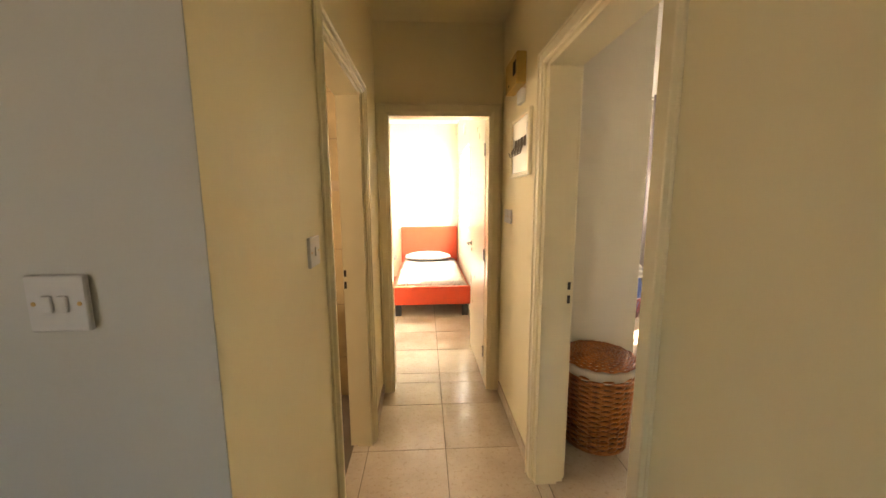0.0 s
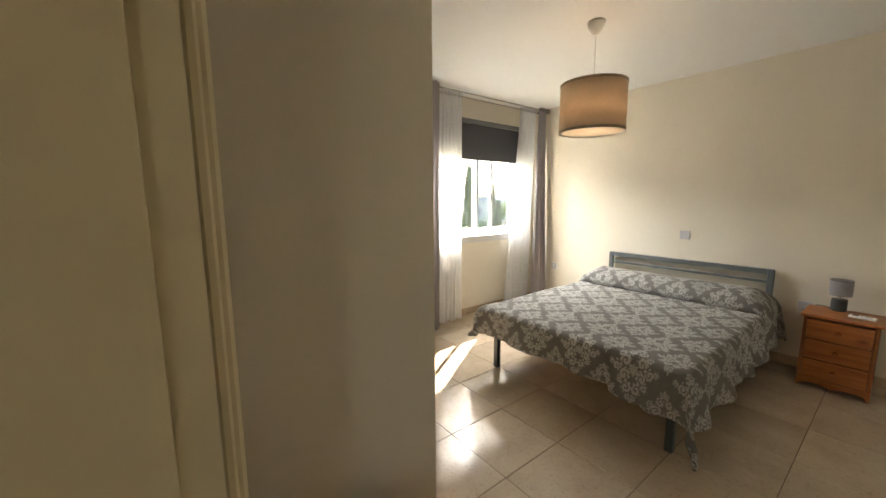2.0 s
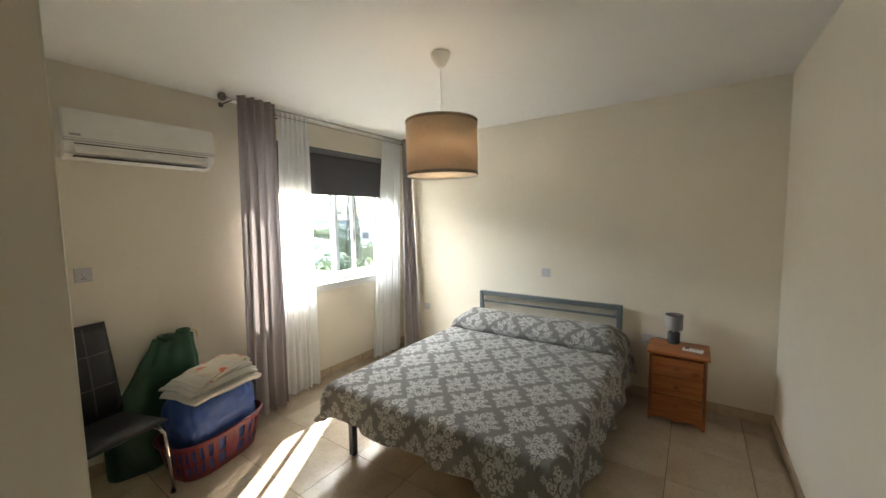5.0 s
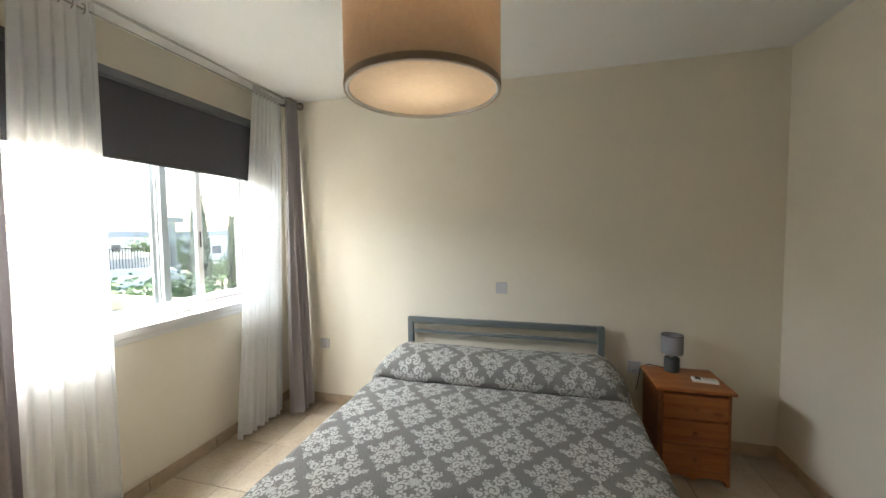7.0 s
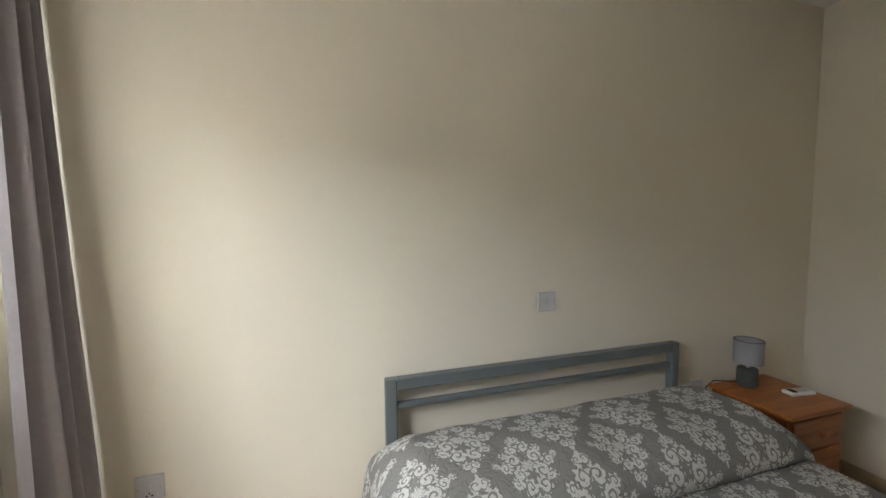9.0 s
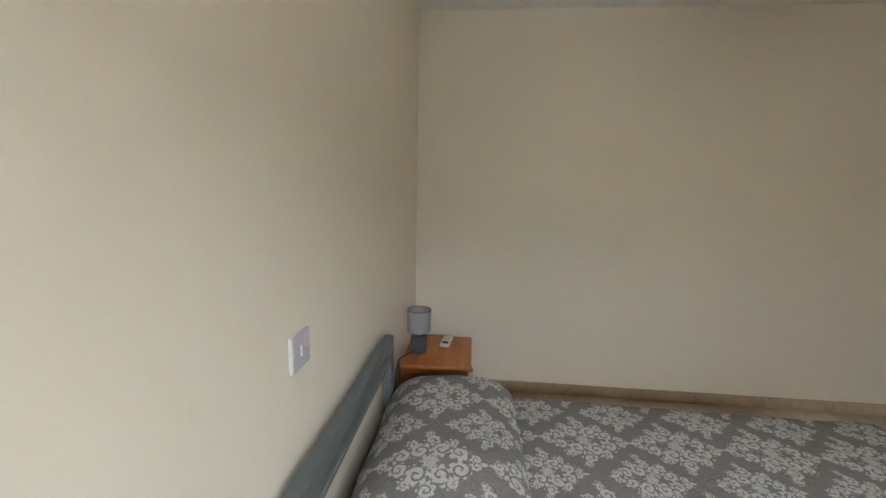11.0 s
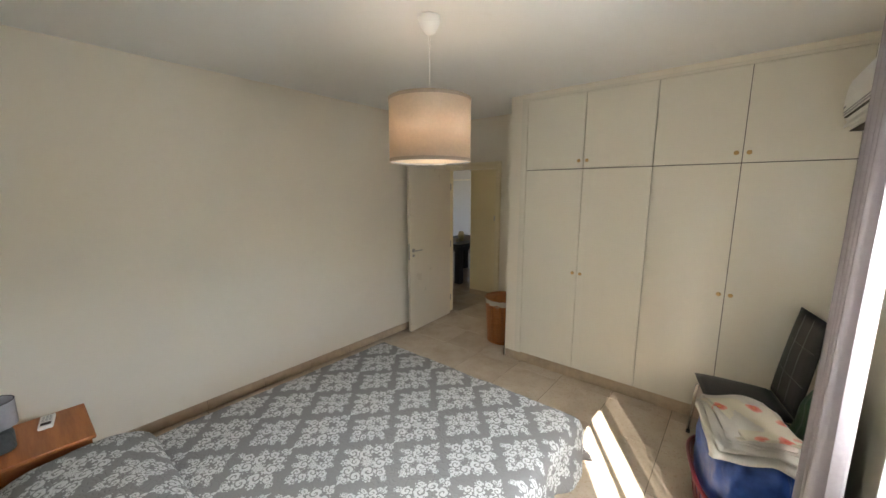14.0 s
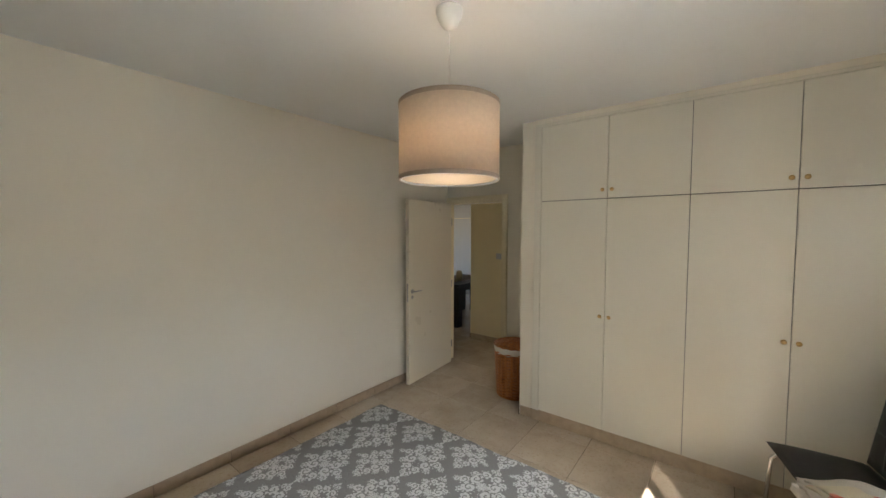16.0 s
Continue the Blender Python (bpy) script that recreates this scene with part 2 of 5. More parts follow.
def swirl():
    """Pale cotton printed with grey-brown loops."""
    m = Nodes("swirl_print")
    uv = m.add("ShaderNodeTexCoord")
    v = m.add("ShaderNodeTexVoronoi", Scale=9.0, Randomness=0.9)
    n = m.noise(5.0, 2.0, 0.5, uv.outputs["UV"])
    m.link(uv.outputs["UV"], v.inputs["Vector"])
    ring = m.math("SINE", m.math("ADD", m.math("MULTIPLY", v.outputs["Distance"], 52.0), m.math("MULTIPLY", n, 14.0)))
    m.base(m.mix(m.math("GREATER_THAN", ring, 0.45), (0.56, 0.53, 0.48), (0.27, 0.25, 0.225)))
    m.bsdf.inputs["Roughness"].default_value = 0.9
    m.bump(m.noise(300.0, 2.0), 0.2, 0.001)
    return m.mat


M = {
    "wall": plaster("cream_wall_paint", (0.80, 0.74, 0.625), 0.04),
    "hall_wall": plaster("hall_wall_paint", (0.85, 0.75, 0.51)),
    "ceiling": plaster("white_ceiling_paint", (0.84, 0.84, 0.82), 0.02),
    "grey_wall": plaster("living_wall_paint", (0.52, 0.52, 0.51)),
    "tile": tile_material(),
    "grout": plain("tile_grout", (0.15, 0.115, 0.085), 0.9, fine=200.0),
    "skirt": plain("skirting_tile", (0.50, 0.38, 0.26), 0.35, vary=0.15, scale=14.0),
    "door": plain("cream_gloss_paint", (0.74, 0.67, 0.54), 0.28, vary=0.02, scale=1.5, bump=0.10, fine=35.0, gloss_spread=0.04),
    "casing": plain("cream_casing_paint", (0.82, 0.73, 0.52), 0.32, vary=0.04, scale=3.0),
    "wardrobe": plain("cream_laminate", (0.73, 0.69, 0.585), 0.28, vary=0.012, scale=1.2, bump=0.04, gloss_spread=0.02),
    "plate": plain("lavender_grey_plastic", (0.56, 0.55, 0.57), 0.35, vary=0.02),
    "cream_render": plain("cream_outdoor_render", (0.80, 0.70, 0.50), 0.85, vary=0.05, scale=2.0, fine=40.0),
    "screed": plain("weathered_screed", (0.60, 0.57, 0.50), 0.9, vary=0.15, scale=1.2, fine=40.0),
    # near-black brown that paints the shade between the basket's strands
    "weave_shadow": plain("weave_gap_shadow", (0.055, 0.018, 0.006), 0.6, vary=0.3, scale=30.0),
    "rod_steel": plain("aged_steel_rod", (0.20, 0.18, 0.16), 0.3, 1.0, vary=0.05),
    "gap": plain("dark_joint", (0.05, 0.04, 0.035), 0.9, vary=0.0),
    "white": plain("white_plastic", (0.80, 0.79, 0.76), 0.35, vary=0.03),
    "alu": plain("white_powder_coat", (0.72, 0.72, 0.71), 0.35, vary=0.03),
    "brass": plain("brass_wood_knob", (0.62, 0.40, 0.16), 0.32, vary=0.1, scale=40),
    "chrome": plain("chrome", (0.75, 0.75, 0.75), 0.12, 1.0, vary=0.02, bump=0.0),
    "steel": plain("brushed_steel", (0.42, 0.40, 0.38), 0.3, 1.0, vary=0.05),
    "pine": wood("orange_pine", (0.27, 0.070, 0.014), (0.44, 0.158, 0.044), along=1),
    "pine_x": wood("orange_pine_side", (0.25, 0.078, 0.022), (0.37, 0.13, 0.040), along=0),
    "pine_light": wood("light_pine", (0.55, 0.30, 0.11), (0.68, 0.41, 0.18), along=0),
    "metal_grey": plain("grey_bed_enamel", (0.125, 0.145, 0.15), 0.42, 0.0, vary=0.02, bump=0.03),
    "damask": damask(),
    "quilt_hem": fabric("grey_binding", (0.20, 0.195, 0.185)),
    "curtain": fabric("grey_velour", (0.40, 0.365, 0.375), 0.15),
    "sheer": fabric("white_voile", (0.88, 0.89, 0.90), 0.45, thin=0.08, vary=0.03),
    "blind": fabric("grey_blackout", (0.10, 0.10, 0.11), 0.0, weave=500),
    "shade": fabric("beige_linen", (0.74, 0.62, 0.49), 0.5, weave=700),
    "glass": glass_material(),
    "black": plain("black_leatherette", (0.018, 0.018, 0.020), 0.42, vary=0.2, fine=300.0, bump=0.3),
    "red": plain("red_leatherette", (0.62, 0.075, 0.035), 0.33, vary=0.06, fine=260.0, bump=0.25),
    "dark_wood": plain("dark_wenge", (0.022, 0.016, 0.013), 0.35, vary=0.3, scale=20.0),
    "shade_hem": fabric("brown_linen_hem", (0.52, 0.43, 0.34), 0.4, weave=700),
    "diffuser": fabric("white_acrylic", (0.82, 0.72, 0.58), 0.45, rough=0.5),
    "bath_tile": plain("beige_bathroom_tile", (0.50, 0.38, 0.23), 0.25, vary=0.12, scale=5.0),
    "mattress": fabric("white_mattress_ticking", (0.72, 0.70, 0.66)),
    "ceramic": plain("dark_grey_glaze", (0.075, 0.085, 0.085), 0.45, vary=0.2, scale=60.0),
    "ceramic_white": plain("white_glaze", (0.8, 0.79, 0.76), 0.12, vary=0.02),
    "lamp_grey": fabric("pale_grey_cotton", (0.42, 0.41, 0.43), 0.25),
    "taupe": fabric("taupe_cloth", (0.36, 0.29, 0.24), 0.3),
    "driftwood": wood("pale_driftwood", (0.36, 0.25, 0.18), (0.52, 0.40, 0.30), 0.6, 2),
    "pine_light_y": wood("light_pine_side", (0.52, 0.28, 0.10), (0.66, 0.39, 0.17), along=1),
    "wicker": wood("brown_wicker", (0.20, 0.055, 0.012), (0.50, 0.17, 0.040), 0.36, 2),
    "white_cloth": fabric("white_cotton", (0.72, 0.69, 0.63), 0.1, vary=0.08),
    "maroon": plain("maroon_plastic", (0.16, 0.018, 0.030), 0.35, vary=0.1),
    "blue_bag": plain("blue_plastic_bag", (0.030, 0.085, 0.32), 0.42, vary=0.25, scale=18.0, bump=0.5, fine=45.0, distance=0.004),
    "green_bag": plain("green_plastic_bag", (0.020, 0.085, 0.045), 0.42, vary=0.3, scale=8.0, bump=0.6, fine=22.0, distance=0.008),
    "yellow": plain("yellow_cord", (0.6, 0.45, 0.05), 0.5),
    "yellowed": plain("yellowed_plastic", (0.55, 0.36, 0.09), 0.4, vary=0.06),
    "gloss_white": plain("gloss_white_plastic", (0.80, 0.77, 0.70), 0.12, vary=0.02, bump=0.0),
    "pewter": plain("aged_pewter", (0.22, 0.19, 0.16), 0.38, 0.9, vary=0.2, scale=60.0),
    "blind_box": plain("grey_cassette", (0.13, 0.13, 0.14), 0.4, vary=0.04),
    "mirror": plain("mirror_glass", (0.9, 0.9, 0.9), 0.02, 1.0, vary=0.0, bump=0.0),
    "gold": plain("pale_gold_glaze", (0.42, 0.34, 0.20), 0.3, 0.6, vary=0.15),
    "floral": floral(),
    "swirl": swirl(),
    "dry_ground": plain("dry_ground", (0.32, 0.26, 0.17), 0.95, vary=0.35, scale=0.15, bump=0.3, fine=3.0, distance=0.05),
    "white_render": plain("white_render", (0.78, 0.77, 0.74), 0.8, vary=0.06, scale=1.5, fine=30.0),
    "bark": plain("brown_bark", (0.12, 0.085, 0.06), 0.9, vary=0.3, scale=12.0),
    "cypress_leaf": plain("cypress_green", (0.12, 0.15, 0.10), 0.8, vary=0.4, scale=3.0, bump=0.0),
    "leaf": plain("leaf_green", (0.12, 0.20, 0.05), 0.6, vary=0.45, scale=4.0, bump=0.0),
    "dark_pane": plain("dark_window_pane", (0.14, 0.15, 0.16), 0.08, vary=0.1, bump=0.0),
    # pale blue-grey: the haze of distance is painted into the hills' colour
    "hazed_hills": plain("hazed_hills", (0.55, 0.58, 0.60), 0.95, vary=0.12, scale=0.01, bump=0.0),
}

# ---- mesh helpers ----


def part(name, bm, material, parent=None, label="", smooth=False):
    """Links a bmesh as one mesh object under a thing or a part."""
    if smooth:
        for f in bm.faces:
            f.smooth = True
    me = bpy.data.meshes.new(name)
    bm.to_mesh(me)
    bm.free()
    me.materials.append(M[material] if isinstance(material, str) else material)
    ob = new(name, me)
    if parent:
        ob.parent = parent
    if label:
        ob["label"] = label
    return ob


def thing(name, x, y, z=0.0, turn=0.0, label="", category="", group=""):
    ob = new(name)
    ob.empty_display_size = 0.1
    ob.location, ob.rotation_euler = (x, y, z), (0, 0, radians(turn))
    return tagged(ob, label, category, group)


def structure(name, bm, material, label="", smooth=False):
    return tagged(part(name, bm, material, smooth=smooth), label, kind="structure")


def box(bm, x0, x1, y0, y1, z0, z1, bevel=0.0, seg=1, m=None):
    made = bmesh.ops.create_cube(bm, size=1.0)["verts"]
    for v in made:
        v.co = Vector((x0 + (v.co.x + 0.5) * (x1 - x0), y0 + (v.co.y + 0.5) * (y1 - y0), z0 + (v.co.z + 0.5) * (z1 - z0)))
    if m:
        for v in made:
            v.co = m @ v.co
    if bevel:
        edges = list({e for v in made for e in v.link_edges})
        bmesh.ops.bevel(bm, geom=edges, offset=bevel, segments=seg, affect="EDGES", profile=0.5)
    return bm


def boxes(*rows, bevel=0.0, seg=1):
    bm = bmesh.new()
    for r in rows:
        box(bm, *r, bevel=bevel, seg=seg)
    return bm


def lathe(profile, steps=32, bm=None, centre=(0, 0, 0)):
    """Turns (radius, height) points round the z axis."""
    bm = bm or bmesh.new()
    cx, cy, cz = centre
    rings = []
    for r, z in profile:
        if r < 1e-5:
            rings.append([bm.verts.new((cx, cy, cz + z))] * steps)
        else:
            rings.append([bm.verts.new((cx + r * math.cos(a), cy + r * math.sin(a), cz + z)) for a in np.linspace(0, math.tau, steps, endpoint=False)])
    for a, b in zip(rings, rings[1:]):
        for i in range(steps):
            j = (i + 1) % steps
            face = list(dict.fromkeys((a[i], a[j], b[j], b[i])))
            if len(face) > 2:
                bm.faces.new(face)
    return bm


def tube(points, radius, steps=10, bm=None, closed=False):
    """A round rod along points."""
    bm = bm or bmesh.new()
    pts = [Vector(p) for p in points]
    rings = []
    n = len(pts)
    side = None
    for i, p in enumerate(pts):
        a = pts[i - 1] if i or closed else p
        b = pts[(i + 1) % n] if i < n - 1 or closed else p
        d = (b - a).normalized()
        if side is None:
            side = d.orthogonal().normalized()
        side = (side - d * side.dot(d)).normalized()
        up = d.cross(side)
        r = radius[i] if isinstance(radius, (list, tuple)) else radius
        rings.append([bm.verts.new(p + r * (math.cos(t) * side + math.sin(t) * up)) for t in np.linspace(0, math.tau, steps, endpoint=False)])
    pairs = list(zip(rings, rings[1:])) + ([(rings[-1], rings[0])] if closed else [])
    for a, b in pairs:
        for k in range(steps):
            bm.faces.new((a[k], a[(k + 1) % steps], b[(k + 1) % steps], b[k]))
    if not closed:
        bm.faces.new(rings[0][::-1])
        bm.faces.new(rings[-1])
    return bm


def sheet(fn, nu, nv, uv=None, bm=None):
    """A surface from fn(u, v) with u and v from 0 to 1; uv(u, v) gives texture metres."""
    bm = bm or bmesh.new()
    grid = [[bm.verts.new(fn(i / nu, j / nv)) for j in range(nv + 1)] for i in range(nu + 1)]
    layer = bm.loops.layers.uv.verify() if uv else None
    for i in range(nu):
        for j in range(nv):
            f = bm.faces.new((grid[i][j], grid[i + 1][j], grid[i + 1][j + 1], grid[i][j + 1]))
            f.smooth = True
            if uv:
                for loop, (a, b) in zip(f.loops, ((i, j), (i + 1, j), (i + 1, j + 1), (i, j + 1))):
                    loop[layer].uv = uv(a / nu, b / nv)
    return bm


def thick(ob, amount, offset=-1):
    mod = ob.modifiers.new("thickness", "SOLIDIFY")
    mod.thickness, mod.offset = amount, offset
    return ob


# ---- structure ----
CEIL = 2.64
XB = 0.735                               # bedroom side of the hall wall
XE, YS, YN = 4.935, 0.872, 4.60            # bedroom: east, south and north faces
XH0, XH1 = -0.287, 0.585                  # hall: west and east faces
YH = 2.573                               # hall: north face
Y2, X2E, X2W = 6.20, 0.60, -2.10         # second bedroom


def wall(name, material, *rows, label=""):
    return structure(name, boxes(*rows), material, label)


# bedroom shell
wall("wall_east", "wall", (XE, XE + 0.2, YS - 0.2, YN + 0.18, 0, CEIL + 0.1), label="plain cream painted wall behind the double bed")
wall("wall_south", "wall", (XB, XE, YS - 0.2, YS, 0, CEIL + 0.1), label="plain cream painted wall beside the open door")
WX0, WX1, WZ0, WZ1 = 3.13, 4.60, 0.985, 2.36
wall("wall_north", "wall", (XB, WX0, YN, YN + 0.18, 0, CEIL + 0.1), (WX1, XE, YN, YN + 0.18, 0, CEIL + 0.1),
     (WX0, WX1, YN, YN + 0.18, 0, WZ0), (WX0, WX1, YN, YN + 0.18, WZ1, CEIL + 0.1), label="cream painted outer wall with the bedroom window")
# wall between hall and bedroom, with the door's opening
DY0, DY1, DZ = 0.84, 1.667, 2.04
wall("wall_hall_east", "hall_wall", (XH1, 0.66, -2.5, DY0, 0, CEIL + 0.1), (XH1, 0.66, DY1, 2.70, 0, CEIL + 0.1), (XH1, 0.66, DY0, DY1, DZ, CEIL + 0.1),
     label="cream painted hall wall with the bedroom door")
wall("wall_bedroom_west", "wall", (0.66, XB, -2.5, DY0, 0, CEIL + 0.1), (0.66, XB, DY1, YN + 0.18, 0, CEIL + 0.1), (0.66, XB, DY0, DY1, DZ, CEIL + 0.1),
     label="cream painted wall around the bedroom door")
# wardrobe cheek and its plaster surround
WF = 1.44
wall("wall_wardrobe_cheek", "wall", (XB, 1.415, 2.226, 2.353, 0, CEIL), label="cream plastered end wall of the wardrobe niche")
wall("wall_wardrobe_head", "wall", (WF - 0.02, WF - 0.004, 2.353, YN, 2.600, CEIL), (WF - 0.02, WF - 0.004, 4.577, YN, 0.0, 2.600), label="narrow cream plaster strip around the wardrobe")
# hall west, with the bathroom door's opening
BY0, BY1 = 1.24, 2.005
wall("wall_hall_west", "hall_wall", (XH0 - 0.13, XH0, 0.56, BY0, 0, CEIL + 0.1), (XH0 - 0.13, XH0, BY1, 2.70, 0, CEIL + 0.1), (XH0 - 0.13, XH0, BY0, BY1, 2.0, CEIL + 0.1),
     label="cream painted hall wall with the bathroom door")
FX0, FX1 = -0.215, 0.505
wall("wall_hall_north", "hall_wall", (XH0, FX0, YH, 2.70, 0, CEIL + 0.1), (FX1, XH1, YH, 2.70, 0, CEIL + 0.1), (FX0, FX1, YH, 2.70, 2.02, CEIL + 0.1),
     label="cream painted end wall of the hall with a door")
# living room
wall("wall_living_north", "grey_wall", (-4.6, XH0 - 0.13, 0.56, 0.66, 0, CEIL + 0.1), label="pale grey lit living room wall with a switch")
wall("wall_living_return", "grey_wall", (XH0 - 0.13, XH0 - 0.001, 0.557, 0.56, 0, CEIL + 0.1), label="pale grey end of the hall wall")
wall("wall_living_west", "grey_wall", (-4.8, -4.6, -4.2, 0.66, 0, CEIL + 0.1), label="pale grey living room wall")
wall("wall_living_south", "grey_wall", (-4.6, -3.6, -4.2, -4.0, 0, CEIL + 0.1), (-2.6, 0.9, -4.2, -4.0, 0, CEIL + 0.1), (-3.6, -2.6, -4.2, -4.0, 2.2, CEIL + 0.1),
     label="pale living room wall with a wide opening to the terrace")
wall("wall_living_east", "grey_wall", (0.70, 0.90, -4.2, -2.5, 0, CEIL + 0.1), (XH1, 0.7, -4.0, -2.5, 0, CEIL + 0.1), label="pale living room wall")
# second bedroom
W2Y0, W2Y1 = 4.66, 5.86
wall("wall_room_two_north", "wall", (X2W - 0.2, X2E + 0.2, Y2, Y2 + 0.2, 0, CEIL + 0.1), label="cream painted wall behind the red bed")
wall("wall_room_two_east", "wall", (X2E, XB - 0.003, 2.70, W2Y0, 0, CEIL + 0.1), (X2E, X2E + 0.2, W2Y1, Y2, 0, CEIL + 0.1),
     (X2E, X2E + 0.2, W2Y0, W2Y1, 0, 1.02), (X2E, X2E + 0.2, W2Y0, W2Y1, 2.12, CEIL + 0.1), label="cream painted outer wall of the small bedroom")
wall("wall_room_two_west", "wall", (X2W - 0.2, X2W, 3.3, Y2, 0, CEIL + 0.1), label="cream painted wall of the small bedroom")
wall("wall_room_two_south", "wall", (X2W, -0.305, 3.33, 3.45, 0, CEIL + 0.1), (-0.40, -0.305, 2.70, 3.33, 0, CEIL + 0.1), label="cream painted return wall inside the small bedroom")
# bathroom behind the hall's west door
wall("wall_bathroom_north", "bath_tile", (-2.2, -0.417, 2.55, 2.65, 0, CEIL + 0.1), label="beige tiled bathroom wall with a border")
wall("wall_bathroom_west", "bath_tile", (-2.3, -2.2, 0.66, 2.65, 0, CEIL + 0.1), label="beige tiled bathroom wall")
wall("wall_bathroom_south", "bath_tile", (-2.2, -0.417, 0.661, 0.70, 0, CEIL + 0.1), label="beige tiled bathroom wall")
# ceilings
for nm, r in (("ceiling", (XB, XE, YS, YN, CEIL, CEIL + 0.1)), ("ceiling_hall", (XH0, XH1, 0.56, YH, 2.60, 2.74)), ("ceiling_living", (-4.6, 0.58, -4.0, 0.56, CEIL, CEIL + 0.1)),
              ("ceiling_room_two", (X2W, X2E, 2.70, Y2, CEIL, CEIL + 0.1)), ("ceiling_bathroom", (-2.2, -0.4, 0.70, 2.55, 2.5, 2.6))):
    structure(nm, boxes(r), "hall_wall" if nm == "ceiling_hall" else "ceiling", "plain matt painted ceiling")
# roof slab shuts the sky out above the walls
structure("roof_slab", boxes((-5.0, 5.2, -4.4, YN + 0.2, CEIL + 0.1, CEIL + 0.3), (-2.4, X2E + 0.22, YN + 0.2, Y2 + 0.25, CEIL + 0.1, CEIL + 0.3)), "ceiling", "plain concrete roof slab")
floor = structure("floor", boxes((-4.8, 5.2, -4.4, YN + 0.2, -0.2, -0.0025), (-2.4, X2E + 0.22, YN + 0.2, Y2 + 0.25, -0.2, -0.0025)), "grout", "glazed beige stone-look floor tiles with dark thin joints")


def casing(name, axis, face, a, b, top, out, depth_mat="casing", wide=0.065, label="cream painted moulded door casing"):
    """Moulded strip round an opening on one wall face; out is the side it stands proud to."""
    bm = bmesh.new()
    for w0, w1, d in ((0.0, wide, 0.012), (0.010, wide - 0.016, 0.020), (wide - 0.014, wide - 0.002, 0.026)):
        for (p0, p1, z0, z1) in ((a - w1, a - w0, 0, top + w1), (b + w0, b + w1, 0, top + w1), (a - w0, b + w0, top + w0, top + w1)):
            lo, hi = sorted((face, face + out * d))
            if axis == "x":
                box(bm, lo, hi, p0, p1, z0, z1, bevel=0.003)
            else:
                box(bm, p0, p1, lo, hi, z0, z1, bevel=0.003)
    return structure(name, bm, depth_mat, label)


casing("trim_bedroom_door_hall", "x", XH1, DY0, DY1, DZ, -1)
casing("trim_bedroom_door_inside", "x", XB, DY0, DY1, DZ, 1)
casing("trim_bathroom_door", "x", XH0, BY0, BY1, 2.0, 1, wide=0.05)
casing("trim_small_bedroom_door", "y", YH, FX0, FX1, 2.02, -1, wide=0.07)
# linings, with the rebate stop
structure("frame_bedroom_door", boxes((XH1 + 0.002, XB - 0.002, DY1 - 0.016, DY1 + 0.001, 0, DZ), (XH1 + 0.002, XB - 0.002, DY0 - 0.001, DY0 + 0.016, 0, DZ), (XH1 + 0.002, XB - 0.002, DY0, DY1, DZ - 0.016, DZ + 0.001),
          (XH1 + 0.004, 0.698, DY1 - 0.030, DY1 - 0.016, 0, DZ - 0.016), (XH1 + 0.004, 0.698, DY0 + 0.016, DY0 + 0.030, 0, DZ - 0.016)), "casing", "cream painted door lining")
structure("frame_bathroom_door", boxes((XH0 - 0.128, XH0 - 0.002, BY1 - 0.016, BY1 + 0.001, 0, 2.0), (XH0 - 0.128, XH0 - 0.002, BY0 - 0.001, BY0 + 0.016, 0, 2.0), (XH0 - 0.128, XH0 - 0.002, BY0, BY1, 1.984, 2.001),
          (XH0 - 0.085, XH0 - 0.004, BY1 - 0.030, BY1 - 0.016, 0, 1.984)), "casing", "cream painted door lining")
structure("frame_small_bedroom_door", boxes((FX0 - 0.001, FX0 + 0.014, YH + 0.002, 2.698, 0, 2.02), (FX1 - 0.014, FX1 + 0.001, YH + 0.002, 2.698, 0, 2.02), (FX0, FX1, YH + 0.002, 2.698, 2.006, 2.021)), "casing", "cream painted door lining")

# ---- doors ----


def door_leaf(name, x, y, turn, width, side, label):
    """A flush leaf hinged at its origin, with lever handles; it opens along local +x. side: which face bears the escutcheon."""
    d = tagged(thing(name, x, y, 0, turn), label, "door", "", "structure")
    part("leaf", boxes((0, width, 0, 0.042, 0.008, 2.028), bevel=0.002), "door", d)
    for s in (-1, 1):
        f = 0.042 if s > 0 else 0.0
        cx = width - 0.055
        h = bmesh.new()
        lathe([(0.0, 0.0), (0.024, 0.0), (0.024, 0.006), (0.010, 0.010), (0.009, 0.040), (0.0, 0.040)], 20, h)
        for v in h.verts:
            v.co = Vector((cx + v.co.x, f + s * v.co.z, 1.03 + v.co.y))
        tube([(cx, f + s * 0.038, 1.03), (cx - 0.012, f + s * 0.044, 1.03), (cx - 0.115, f + s * 0.042, 1.028)], 0.008, 10, h)
        part("handle", h, "steel", d, "brushed steel lever handle", True)
        e = bmesh.new()
        lathe([(0.0, 0.0), (0.019, 0.0), (0.018, 0.005), (0.0, 0.006)], 20, e)
        for v in e.verts:
            v.co = Vector((cx + v.co.x, f + s * v.co.z, 0.965 + v.co.y))
        part("escutcheon", e, "steel", d, "round steel keyhole plate", True)
    part("latch", boxes((width, width + 0.002, 0.011, 0.031, 0.92, 1.12)), "steel", d, "steel latch plate")
    for z in (0.25, 1.02, 1.80):
        part("hinge", tube([(-0.004, 0.046, z - 0.045), (-0.004, 0.046, z + 0.045)], 0.007, 8), "steel", d, "steel hinge barrel")
    return d


door_leaf("door_1", 0.752, 0.905, 4.5, 0.86, 1, "open flush door in cream gloss paint with a lever handle")
